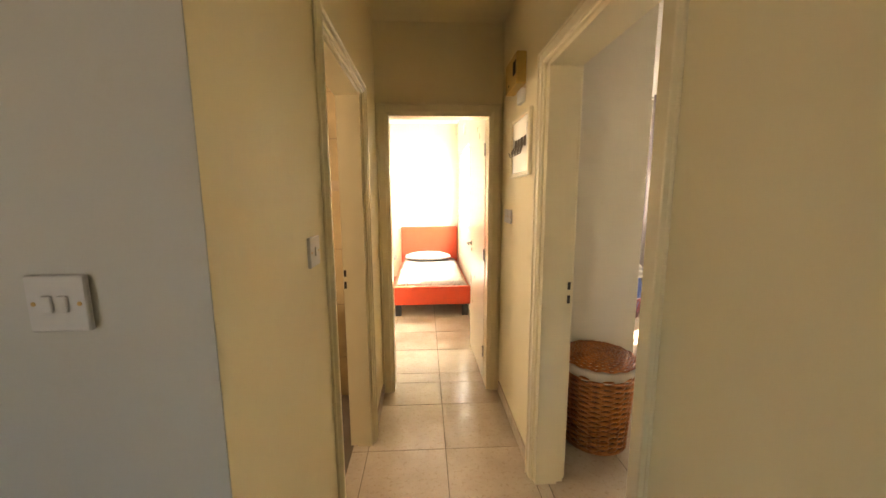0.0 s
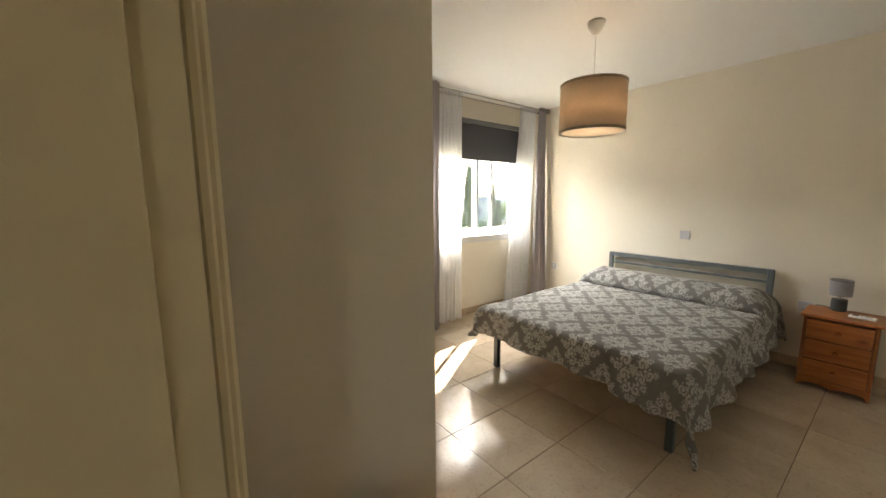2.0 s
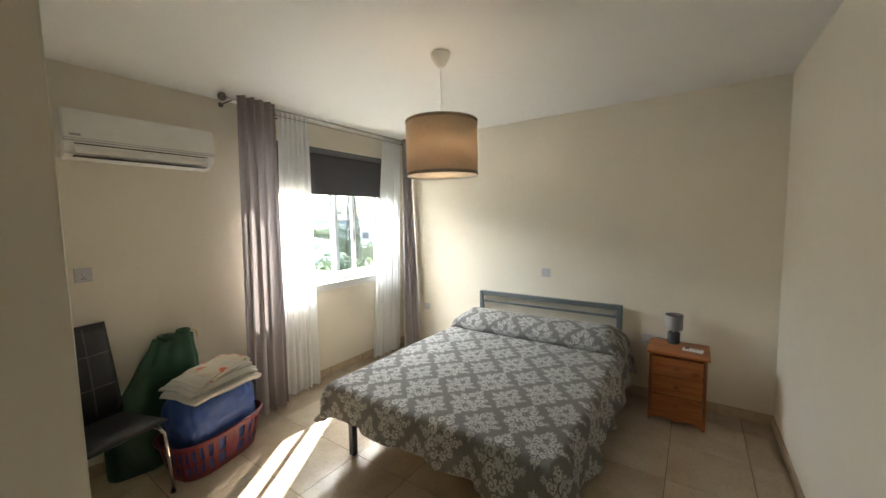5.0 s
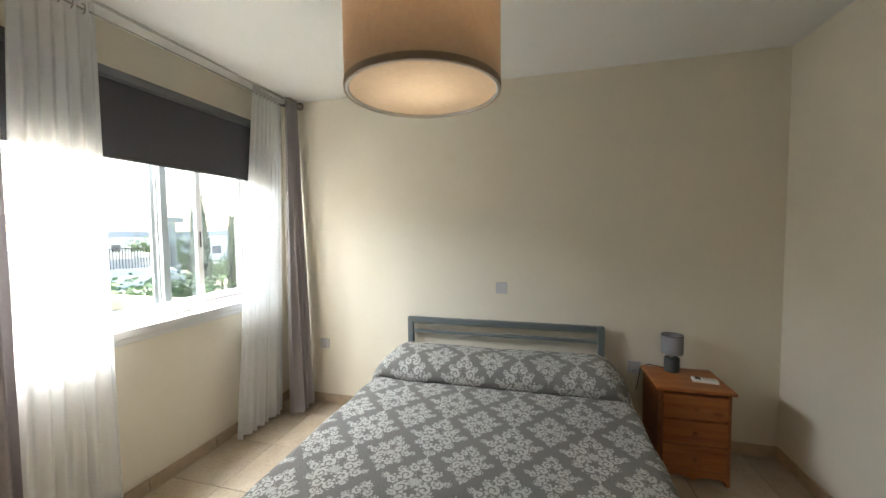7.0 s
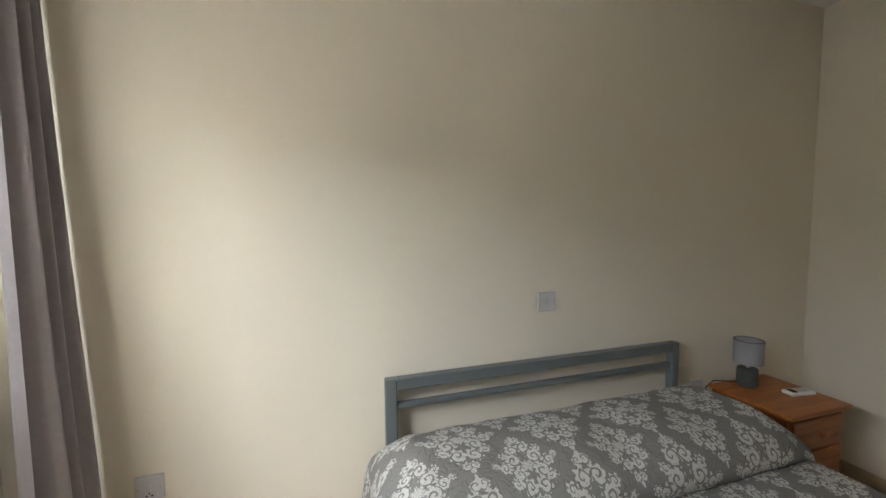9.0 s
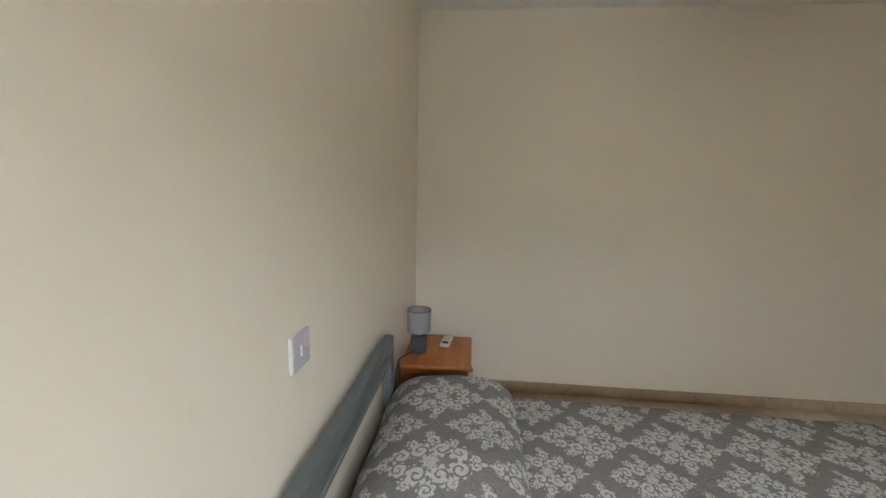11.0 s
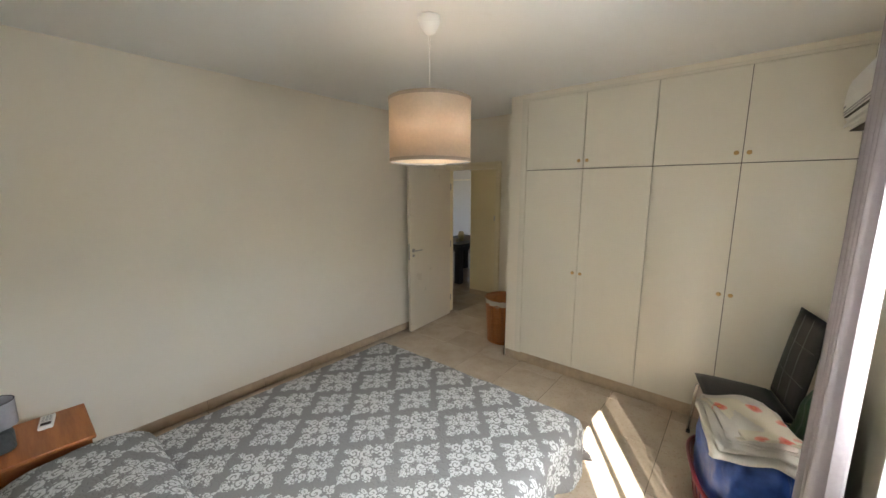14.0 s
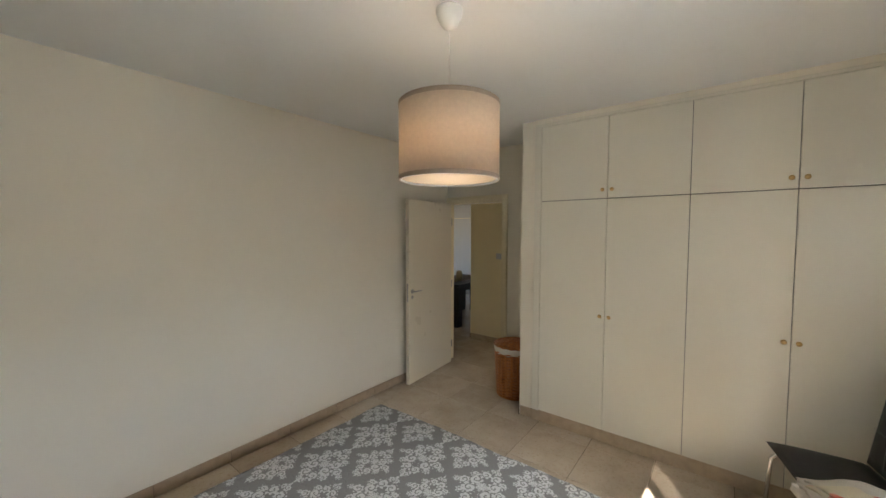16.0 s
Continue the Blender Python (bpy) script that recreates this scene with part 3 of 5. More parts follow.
door_leaf("door_2", 0.530, 2.705, 91.0, 0.73, 1, "open flush door in cream gloss paint by the small bedroom")


def strike(name, x, y, z, face):
    t = tagged(thing(name, x, y, z), "steel strike plate with two dark slots in the door frame", "strike plate", "strike plates")
    part("plate", boxes((-0.011, 0.011, 0.0, 0.0015, -0.075, 0.065)), "casing", t)
    part("slot", boxes((-0.007, 0.007, -0.0010, 0.0004, 0.008, 0.045)), "gap", t, "dark latch slot")
    part("slot", boxes((-0.007, 0.007, -0.0010, 0.0004, -0.060, -0.020)), "gap", t, "dark bolt slot")


strike("strike_plate", 0.722, DY1 - 0.018, 1.015, -1)
strike("strike_plate", XH0 - 0.118, BY1 - 0.018, 1.02, -1)

# ---- window of the bedroom ----
win = tagged(thing("window_1", 0, 0), "white aluminium sliding window, one sash pushed aside", "window", "", "structure")
part("window_frame", boxes((WX0, WX1, 4.665, 4.755, WZ0, WZ0 + 0.04), (WX0, WX1, 4.665, 4.755, WZ1 - 0.04, WZ1), (WX0, WX0 + 0.04, 4.665, 4.755, WZ0 + 0.04, WZ1 - 0.04), (WX1 - 0.04, WX1, 4.665, 4.755, WZ0 + 0.04, WZ1 - 0.04), bevel=0.003), "alu", win)
part("window_sill", boxes((WX0 - 0.0, WX1 + 0.0, 4.605, 4.665, WZ0 - 0.0, WZ0 + 0.012), (WX0 - 0.05, WX1 + 0.05, 4.550, 4.605, WZ0 - 0.035, WZ0 + 0.012), (WX0 - 0.03, WX1 + 0.03, 4.568, 4.598, WZ0 - 0.07, WZ0 - 0.035), bevel=0.004), "alu", win, "white painted moulded window board")


def sash(x0, x1, y):
    s = part("sash", boxes((x0, x0 + 0.045, y, y + 0.028, WZ0 + 0.04, WZ1 - 0.04), (x1 - 0.045, x1, y, y + 0.028, WZ0 + 0.04, WZ1 - 0.04),
                           (x0 + 0.045, x1 - 0.045, y, y + 0.028, WZ0 + 0.04, WZ0 + 0.095), (x0 + 0.045, x1 - 0.045, y, y + 0.028, WZ1 - 0.09, WZ1 - 0.04), bevel=0.003), "alu", win)
    g = part("pane", boxes((x0 + 0.04, x1 - 0.04, y + 0.012, y + 0.016, WZ0 + 0.09, WZ1 - 0.085)), "glass", s, "clear glass pane")
    g.visible_shadow = False
    return s


sash(3.47, 4.180, 4.675)
sash(3.918, 4.56, 4.706)
part("screen_stile", boxes((3.878, 3.905, 4.737, 4.752, WZ0 + 0.04, WZ1 - 0.04), (3.912, 3.930, 4.737, 4.752, WZ0 + 0.04, WZ1 - 0.04), bevel=0.002), "alu", win, "slim stile of the fly screen")
part("latch", boxes((4.152, 4.164, 4.669, 4.675, 1.42, 1.53), bevel=0.002), "gap", win, "dark sash latch")
part("track", boxes((WX0 + 0.04, WX1 - 0.04, 4.704, 4.708, WZ0 + 0.04, WZ0 + 0.055)), "steel", win, "metal sliding track")
# window of the small bedroom
win2 = tagged(thing("window_2", 0, 0), "white aluminium window over the red bed", "window", "", "structure")
part("window_frame", boxes((0.62, 0.69, W2Y0, W2Y1, 1.02, 1.06), (0.62, 0.69, W2Y0, W2Y1, 2.08, 2.12), (0.62, 0.69, W2Y0, W2Y0 + 0.04, 1.06, 2.08), (0.62, 0.69, W2Y1 - 0.04, W2Y1, 1.06, 2.08),
                           (0.63, 0.67, 5.33, 5.38, 1.06, 2.08), bevel=0.003), "alu", win2)
for a, b in ((W2Y0 + 0.04, 5.33), (5.38, W2Y1 - 0.04)):
    g = part("pane", boxes((0.648, 0.652, a, b, 1.06, 2.08)), "glass", win2, "clear glass pane")
    g.visible_shadow = False

# ---- wardrobe ----
wr = thing("wardrobe", 0, 0, label="built-in wardrobe with cream painted doors and small round knobs", category="wardrobe")
part("carcass", boxes((XB + 0.02, WF - 0.024, 2.354, 4.576, 0.095, 2.599), (0.85, WF - 0.03, 2.354, 4.576, 0.0, 0.095)), "gap", wr, "dark inside behind the door joints")
part("frame", boxes((WF - 0.022, WF - 0.001, 2.354, 2.415, 0.095, 2.599), (WF - 0.022, WF - 0.001, 4.548, 4.576, 0.095, 2.599), (WF - 0.022, WF - 0.001, 2.415, 4.548, 2.575, 2.599), bevel=0.002), "wardrobe", wr, "cream painted frame")
JY = [2.417, 2.951, 3.482, 4.014, 4.546]
for i in range(4):
    a, b = JY[i] + 0.002, JY[i + 1] - 0.002
    for z0, z1, zk in ((0.105, 1.940, 1.018), (1.946, 2.572, 2.010)):
        dr = part("door", boxes((WF - 0.020, WF, a, b, z0, z1), bevel=0.0015), "wardrobe", wr)
        yk = b - 0.032 if i % 2 == 0 else a + 0.032
        k = lathe([(0.0, 0.024), (0.011, 0.023), (0.015, 0.017), (0.012, 0.009), (0.006, 0.004), (0.006, 0.0), (0.0, 0.0)], 18)
        for v in k.verts:
            v.co = Vector((WF + v.co.z, yk + v.co.x, zk + v.co.y))
        part("knob", k, "brass", dr, "small round golden knob", True)
part("plinth", boxes((WF - 0.03, WF - 0.012, 2.355, 4.575, 0.0, 0.10)), "skirt", wr, "beige tiled plinth")
# ---- pendant lamp ----
pend = thing("pendant_lamp", 3.155, 2.708, CEIL, label="pendant lamp with a beige linen drum shade on a white cord", category="lamp")
part("canopy", lathe([(0.0, -0.088), (0.012, -0.087), (0.030, -0.075), (0.052, -0.035), (0.058, -0.010), (0.055, 0.0), (0.0, 0.0)], 32), "white", pend, "white plastic ceiling rose", True)
part("cord", tube([(0, 0, -0.09), (0, 0, -0.55)], 0.0025, 8), "white", pend, "thin white cord")
SR, S0, S1 = 0.219, -0.730, -0.402
sh = part("shade", lathe([(SR, S0), (SR, S0 + 0.018), (SR - 0.0005, S0 + 0.018), (SR - 0.0005, S1 - 0.018), (SR, S1 - 0.018), (SR, S1), (SR - 0.0025, S1), (SR - 0.0025, S0), (SR, S0)], 72), "shade", pend, "beige linen drum shade", True)
part("hem", lathe([(SR + 0.0008, S0), (SR + 0.0012, S0 + 0.017), (SR + 0.0002, S0 + 0.018), (SR + 0.0002, S0)], 72), "shade_hem", sh, "darker stitched hem", True)
part("hem", lathe([(SR + 0.0002, S1 - 0.018), (SR + 0.0012, S1 - 0.017), (SR + 0.0008, S1), (SR + 0.0002, S1)], 72), "shade_hem", sh, "darker stitched hem", True)
dif = lathe([(0.0, S0 + 0.008), (SR - 0.006, S0 + 0.008)], 64)
part("diffuser", dif, "diffuser", pend, "white acrylic disc closing the shade", True)
part("ring", tube([((SR - 0.008) * math.cos(a), (SR - 0.008) * math.sin(a), S0 + 0.004) for a in np.linspace(0, math.tau, 48, endpoint=False)], 0.005, 8, closed=True), "white", pend, "white wire ring", True)

# ---- bed ----
BX0, BX1, BYA, BYB = 2.89, 4.885, 1.938, 3.411
bed = thing("double_bed", 0, 0, label="grey tubular steel double bed frame with a low rail headboard", category="bed")
for y in (BYA, BYB - 0.045):
    part("headboard_post", boxes((4.865, 4.905, y, y + 0.045, 0.0, 0.828), bevel=0.004), "metal_grey", bed)
for x0, x1, z0, z1 in ((4.865, 4.905, 0.783, 0.828), (4.872, 4.898, 0.705, 0.727), (4.872, 4.898, 0.40, 0.43)):
    part("headboard_rail", boxes((x0, x1, BYA + 0.046, BYB - 0.046, z0, z1), bevel=0.003), "metal_grey", bed)
for x in (BX0, 3.85):
    for y in (BYA + 0.02, BYB - 0.085):
        part("leg", boxes((x, x + 0.045, y, y + 0.045, 0.0, 0.27), bevel=0.004), "metal_grey", bed)
for r in ((BX0 + 0.046, 4.864, BYA + 0.02, BYA + 0.06, 0.26, 0.31), (BX0 + 0.046, 4.864, BYB - 0.08, BYB - 0.04, 0.26, 0.31), (BX0, BX0 + 0.04, BYA + 0.06, BYB - 0.08, 0.272, 0.31)):
    part("bed_rail", boxes(r, bevel=0.003), "metal_grey", bed)
for i in range(13):
    part("slat", boxes((3.0 + i * 0.14, 3.07 + i * 0.14, BYA + 0.06, BYB - 0.08, 0.29, 0.309)), "pine_light", bed, "pale wooden slat")
mat = thing("mattress", 0, 0, 0.311, label="white mattress lying on the double bed under a quilt", category="mattress")
part("mattress_body", boxes((BX0 + 0.01, 4.86, BYA + 0.01, BYB - 0.02, 0, 0.20), bevel=0.04, seg=3), "mattress", mat)
for y in (BYA + 0.37, BYB - 0.38):
    p = thing("pillow", 4.62, y, 0.512, label="white pillow hidden under the quilt at the head of the bed", category="pillow", group="pillows on the double bed")
    part("cushion", sheet(lambda u, v: Vector(((u - 0.5) * 0.42, (v - 0.5) * 0.66, 0.10 * (max(0, 1 - (2 * u - 1) ** 4) * max(0, 1 - (2 * v - 1) ** 4)) ** 0.6)), 10, 12), "mattress", p)

# the quilt, draped over mattress and pillows
QT = 0.530


def smooth_line(points, steps=6):
    """Catmull-Rom through the points."""
    p = [points[0], *points, points[-1]]
    out = []
    for a, b, c, d in zip(p, p[1:], p[2:], p[3:]):
        for k in range(steps):
            t = k / steps
            out.append(tuple(0.5 * (2 * b[i] + (c[i] - a[i]) * t + (2 * a[i] - 5 * b[i] + 4 * c[i] - d[i]) * t * t + (3 * b[i] - a[i] - 3 * c[i] + d[i]) * t ** 3) for i in (0, 1)))
    return out + [points[-1]]


ROLL_AT = 1.46
ROLL = smooth_line([(0.0, 0.0), (0.035, -0.004), (0.062, -0.008), (0.068, 0.004), (0.052, 0.028), (0.050, 0.062), (0.072, 0.100), (0.125, 0.130), (0.22, 0.148), (0.34, 0.142), (0.45, 0.120), (0.53, 0.060), (0.555, 0.0)])
ROLL_RUN = [0.0]
for a_, b_ in zip(ROLL, ROLL[1:]):
    ROLL_RUN.append(ROLL_RUN[-1] + math.dist(a_, b_))


def quilt(u, v):
    """u across the bed, v from the foot to the head; both run on over the edges and hang down there."""
    dropy, dropf = 0.27, 0.235
    w = BYB - BYA + 0.04
    s = u * (w + 2 * dropy) - dropy                    # across, from the south edge
    q = v * (ROLL_AT + ROLL_RUN[-1] + dropf) - dropf         # along, from the foot edge
    x, y = BX0 - 0.045 + max(q, 0), BYA - 0.02 + min(max(s, 0), w)
    over_s, over_n, over_f = max(0, -s), max(0, s - w), max(0, -q)
    reach = math.hypot(max(over_s, over_n), over_f)
    limit = 0.35 if over_s > 0 else 0.285
    if min(max(over_s, over_n), over_f) > 0 and reach > limit:      # rounded corners
        over_s, over_n, over_f = (o * limit / reach for o in (over_s, over_n, over_f))
    side = max(over_s, over_n)
    n1 = noise.noise(Vector((x * 2.1, y * 2.3, 1.7)))
    n2 = noise.noise(Vector((s * 6.5, q * 6.0, 4.2)))
    n3 = noise.noise(Vector((s * 15.0, q * 14.0, 9.0)))
    z = QT + 0.008 * n1 + 0.005 * n2 + 0.002 * n3
    # pillow roll at the head: the cloth dips, turns up under itself and runs over the pillows
    if q > ROLL_AT:
        k = q - ROLL_AT
        n = next((i for i in range(1, len(ROLL_RUN)) if k <= ROLL_RUN[i]), len(ROLL_RUN) - 1)
        f = min(1.0, (k - ROLL_RUN[n - 1]) / (ROLL_RUN[n] - ROLL_RUN[n - 1]))
        (xa, za), (xb, zb) = ROLL[n - 1], ROLL[n]
        edge = min(1.0, max(0.0, (min(s, w - s) + 0.03) / 0.12)) ** 0.6
        dip = 1 - 0.07 * math.exp(-((s - w / 2) / 0.08) ** 2) + 0.04 * n2
        x = BX0 - 0.045 + ROLL_AT + xa + (xb - xa) * f + 0.006 * n2
        z += (za + (zb - za) * f) * (0.3 + 0.7 * edge) * dip
    r = 0.035
    drop = 0.0
    if side > 0:
        sgn = -1 if over_s > 0 else 1
        turn_ = min(side / r, math.pi / 2)
        y += sgn * (r * math.sin(turn_) + 0.035 * (side / dropy) * (1 + 0.9 * math.sin(q * 15 + 2 * n2)))
        drop = r * (1 - math.cos(turn_)) + max(0, side - r * math.pi / 2)
    if over_f > 0:
        turn_ = min(over_f / r, math.pi / 2)
        x -= r * math.sin(turn_) + 0.03 * (over_f / dropf) * (1 + 0.8 * math.sin(s * 13 + 3 * n2))
        drop2 = r * (1 - math.cos(turn_)) + max(0, over_f - r * math.pi / 2)
        if side > 0:
            k = min(1.0, min(side, over_f) / 0.16)
            drop = math.hypot(drop, drop2) * (1 + (0.13 if over_s > 0 else 0.0) * k)
            sgn = -1 if over_s > 0 else 1
            y += sgn * 0.03 * k
            x -= 0.035 * k
        else:
            drop = drop2
    # the south side lies a little lower than the north
    drop *= 1.22 if s < w * 0.25 else 1.0
    return Vector((x, y, max(0.035, z - drop)))


spread = thing("bedspread", 0, 0, 0, label="grey quilted cotton bedspread with white damask medallions", category="bedspread")
LENGTH_Q = ROLL_AT + ROLL_RUN[-1] + 0.235
thick(part("quilt", sheet(quilt, 150, 230, uv=lambda u, v: (u * 2.06, v * LENGTH_Q)), "damask", spread, smooth=True), 0.012)
hem = [quilt(0.0, 1 - k / 90) for k in range(90)] + [quilt(k / 80, 0.0) for k in range(80)] + [quilt(1.0, k / 90) for k in range(91)]
part("hem", tube(hem, 0.0045, 6), "quilt_hem", spread, "narrow grey bound hem", True)

# ---- pine bedside table ----


def bedside(name, x, y, turn, w, d, h, body, top, label):
    """Three drawers; the front looks along local -x. w is its breadth, d its depth."""
    b = thing(name, x, y, 0, turn, label, "bedside table", "bedside tables")
    part("top", boxes((-d - 0.018, 0.0, -w / 2 - 0.018, w / 2 + 0.018, h - 0.02, h), bevel=0.006, seg=2), top, b, "varnished pine top")
    bodyp = part("body", boxes((-d + 0.01, -0.005, -w / 2, -w / 2 + 0.018, 0, h - 0.02), (-d + 0.01, -0.005, w / 2 - 0.018, w / 2, 0, h - 0.02), (-0.02, -0.005, -w / 2 + 0.018, w / 2 - 0.018, 0.05, h - 0.02),
                               (-d + 0.012, -0.02, -w / 2 + 0.018, w / 2 - 0.018, 0.07, 0.085), bevel=0.0015), body, b)
    ap = bmesh.new()
    n = 14
    prof = []
    for i in range(n + 1):
        t = i / n
        prof.append((-w / 2 + t * w, 0.0 if t < 0.07 or t > 0.93 else 0.018 + 0.022 * abs(math.sin(t * math.pi * 2)) ** 0.7))
    rows = [[ap.verts.new((fx, yy, zz)) for yy, zz in prof] + [ap.verts.new((fx, yy, 0.075)) for yy, _ in prof] for fx in (-d + 0.008, -d + 0.022)]
    for row, flip in zip(rows, (0, 1)):
        for i in range(n):
            f = (row[i], row[i + 1], row[n + 2 + i], row[n + 1 + i])
            ap.faces.new(f[::-1] if flip else f)
    for i in range(n):
        ap.faces.new((rows[0][i + 1], rows[0][i], rows[1][i], rows[1][i + 1]))
        ap.faces.new((rows[0][n + 1 + i], rows[0][n + 2 + i], rows[1][n + 2 + i], rows[1][n + 1 + i]))
    bmesh.ops.recalc_face_normals(ap, faces=ap.faces)
    part("apron", ap, top, b, "scalloped base board")
    dh = (h - 0.02 - 0.085 - 0.012) / 3
    for i in range(3):
        z0 = 0.085 + i * dh + 0.004
        dr = part("drawer", boxes((-d - 0.004, -d + 0.014, -w / 2 + 0.022, w / 2 - 0.022, z0, z0 + dh - 0.012), bevel=0.004, seg=2), top, b)
        k = lathe([(0.0, 0.026), (0.010, 0.025), (0.016, 0.019), (0.013, 0.010), (0.007, 0.005), (0.007, 0.0), (0.0, 0.0)], 16)
        for v in k.verts:
            v.co = Vector((-d - 0.004 - v.co.z, v.co.x, z0 + dh / 2 - 0.006 + v.co.y))
        part("knob", k, top, dr, "turned pine knob", True)
    part("drawer_box", boxes((-d + 0.014, -0.03, -w / 2 + 0.03, w / 2 - 0.03, 0.09, h - 0.04)), body, b, "drawer boxes inside")
    return b


bedside("bedside_table", 4.885, 1.497, 0, 0.380, 0.350, 0.575, "pine_x", "pine", "orange varnished pine bedside table with three drawers by the double bed")

# ---- table lamp and remote control on the bedside table ----
tl = thing("table_lamp", 4.812, 1.535, 0.575, label="small lamp with a grey drum shade and dark ribbed base", category="lamp")
ribs = bmesh.new()
n = 72
rings = []
for z in np.linspace(0, 0.095, 12):
    rings.append([ribs.verts.new(((0.044 + 0.0016 * math.sin(a * 18 + z * 160) - (0.004 if z < 0.005 or z > 0.09 else 0)) * math.cos(a), (0.044 + 0.0016 * math.sin(a * 18 + z * 160) - (0.004 if z < 0.005 or z > 0.09 else 0)) * math.sin(a), z)) for a in np.linspace(0, math.tau, n, endpoint=False)])
for a, b in zip(rings, rings[1:]):
    for i in range(n):
        ribs.faces.new((a[i], a[(i + 1) % n], b[(i + 1) % n], b[i]))
ribs.faces.new(rings[0][::-1])
ribs.faces.new(rings[-1])
part("base", ribs, "ceramic", tl, "dark grey ribbed ceramic base", True)
part("stem", tube([(0, 0, 0.094), (0, 0, 0.16)], 0.009, 12), "steel", tl, "short metal stem")
part("shade", lathe([(0.064, 0.122), (0.064, 0.240), (0.0625, 0.240), (0.0625, 0.122), (0.064, 0.122)], 40), "lamp_grey", tl, "light grey cloth shade", True)
part("rim", tube([(0.0635 * math.cos(a), 0.0635 * math.sin(a), 0.241) for a in np.linspace(0, math.tau, 32, endpoint=False)], 0.0018, 6, closed=True), "gap", tl, "dark rim")
part("cable", tube([(0.03, 0.03, 0.006), (0.06, 0.07, 0.006), (0.085, 0.12, 0.004), (0.092, 0.165, -0.03), (0.10, 0.18, -0.15), (0.12, 0.185, -0.20)], 0.003, 8), "gap", tl, "thin dark cable")


def remote(x, y, z, turn, label):
    r = thing("remote_control", x, y, z, turn, label, "remote control", "remote controls")
    part("case", boxes((-0.028, 0.028, -0.068, 0.068, 0, 0.018), bevel=0.006, seg=3), "white", r, smooth=False)
    part("display", boxes((-0.019, 0.019, 0.022, 0.052, 0.018, 0.0185)), "gap", r, "grey display")
    part("buttons", boxes(*[(-0.017 + 0.013 * i, -0.008 + 0.013 * i, y0, y0 + 0.007, 0.018, 0.0195) for i in range(3) for y0 in (-0.045, -0.030, -0.015, 0.0)], bevel=0.001), "lamp_grey", r, "small buttons")


remote(4.665, 1.40, 0.575, -8, "white air conditioner remote control lying on the pine table")


# ---- switches and sockets ----
def plate(name, x, y, z, normal, rockers=1, kind="switch", w=0.086, h=0.086):
    """A wall plate; normal is the side it faces: +x, -x, +y, -y."""
    turn = {"-y": 0, "+x": 90, "+y": 180, "-x": -90}[normal]
    t = thing(name, x, y, z, turn, {"switch": "white plastic light switch on the wall", "socket": "white plastic wall socket with a rocker", "double": "white double cooker switch plate on the wall"}[kind], "switch" if kind == "switch" else "socket", "switches and sockets")
    part("plate", boxes((-w / 2, w / 2, -0.010, 0.0, -h / 2, h / 2), bevel=0.002), "plate", t)
    for sx in (-1, 1):
        s = lathe([(0.0, 0.0015), (0.0032, 0.001), (0.0036, 0.0), (0.0, 0.0)], 10)
        for v in s.verts:
            v.co = Vector((sx * w * 0.38 + v.co.x, -0.010 - v.co.z, v.co.y))
        part("screw", s, "brass", t, "small metal screw")
    for i in range(rockers):
        cx = (i - (rockers - 1) / 2) * 0.022
        part("rocker", boxes((cx - 0.007, cx + 0.007, -0.0145, -0.010, -0.013, 0.013), bevel=0.0015), "plate", t)
    if kind != "switch":
        part("holes", boxes((-0.011, -0.005, -0.0104, -0.0096, -0.030, -0.024), (0.005, 0.011, -0.0104, -0.0096, -0.030, -0.024), (-0.002, 0.002, -0.0104, -0.0096, -0.022, -0.015)), "gap", t, "dark pin holes")
    return t


plate("light_switch", XE, 2.665, 1.075, "-x", 1)
plate("wall_socket", XE, 4.215, 0.535, "-x", 1, "socket")
plate("wall_socket", XE, 1.735, 0.54, "-x", 1, "socket")
plate("light_switch", 1.855, YN, 1.335, "-y", 1, "double", 0.086, 0.09)
plate("light_switch", XH0, 1.055, 1.312, "+x", 1)
plate("light_switch", XH1, 2.29, 1.335, "-x", 1)
plate("light_switch", XH1, 2.385, 1.335, "-x", 1)
plate("light_switch", -0.505, 0.557, 1.314, "-y", 2)
plate("light_switch", -0.305, 3.05, 1.33, "+x", 1)
plate("wall_socket", -0.975, Y2, 1.085, "-y", 1, "socket")
plate("wall_socket", -0.50, Y2, 0.42, "-y", 1, "socket")

# ---- air conditioner ----
ac = thing("air_conditioner", 2.195, YN, 2.05, label="white wall-mounted split air conditioner", category="air conditioner")
ACW, prof = 0.405, [(0.0, 0.0), (-0.09, 0.0), (-0.155, 0.028), (-0.185, 0.085), (-0.195, 0.16), (-0.185, 0.255), (-0.165, 0.285), (-0.02, 0.29), (0.0, 0.29)]
body = bmesh.new()
ends = [[body.verts.new((x, y, z)) for y, z in prof] for x in (-ACW, ACW)]
for i in range(len(prof)):
    j = (i + 1) % len(prof)
    body.faces.new((ends[0][i], ends[0][j], ends[1][j], ends[1][i]))
body.faces.new(ends[0][::-1])
body.faces.new(ends[1])
bmesh.ops.recalc_face_normals(body, faces=body.faces)
bmesh.ops.bevel(body, geom=list(body.edges), offset=0.008, segments=2, affect="EDGES")
part("casing", body, "white", ac)
part("outlet", boxes((-0.355, 0.355, -0.1905, -0.150, 0.0785, 0.0840), (-0.355, 0.355, -0.164, -0.10, 0.010, 0.0145)), "gap", ac, "dark gap round the louvre flap")
fl = bmesh.new()
box(fl, -0.355, 0.355, -0.006, 0.004, -0.026, 0.026, 0.003, 1, Matrix.Translation((0, -0.174, 0.050)) @ Matrix.Rotation(radians(-28), 4, "X"))
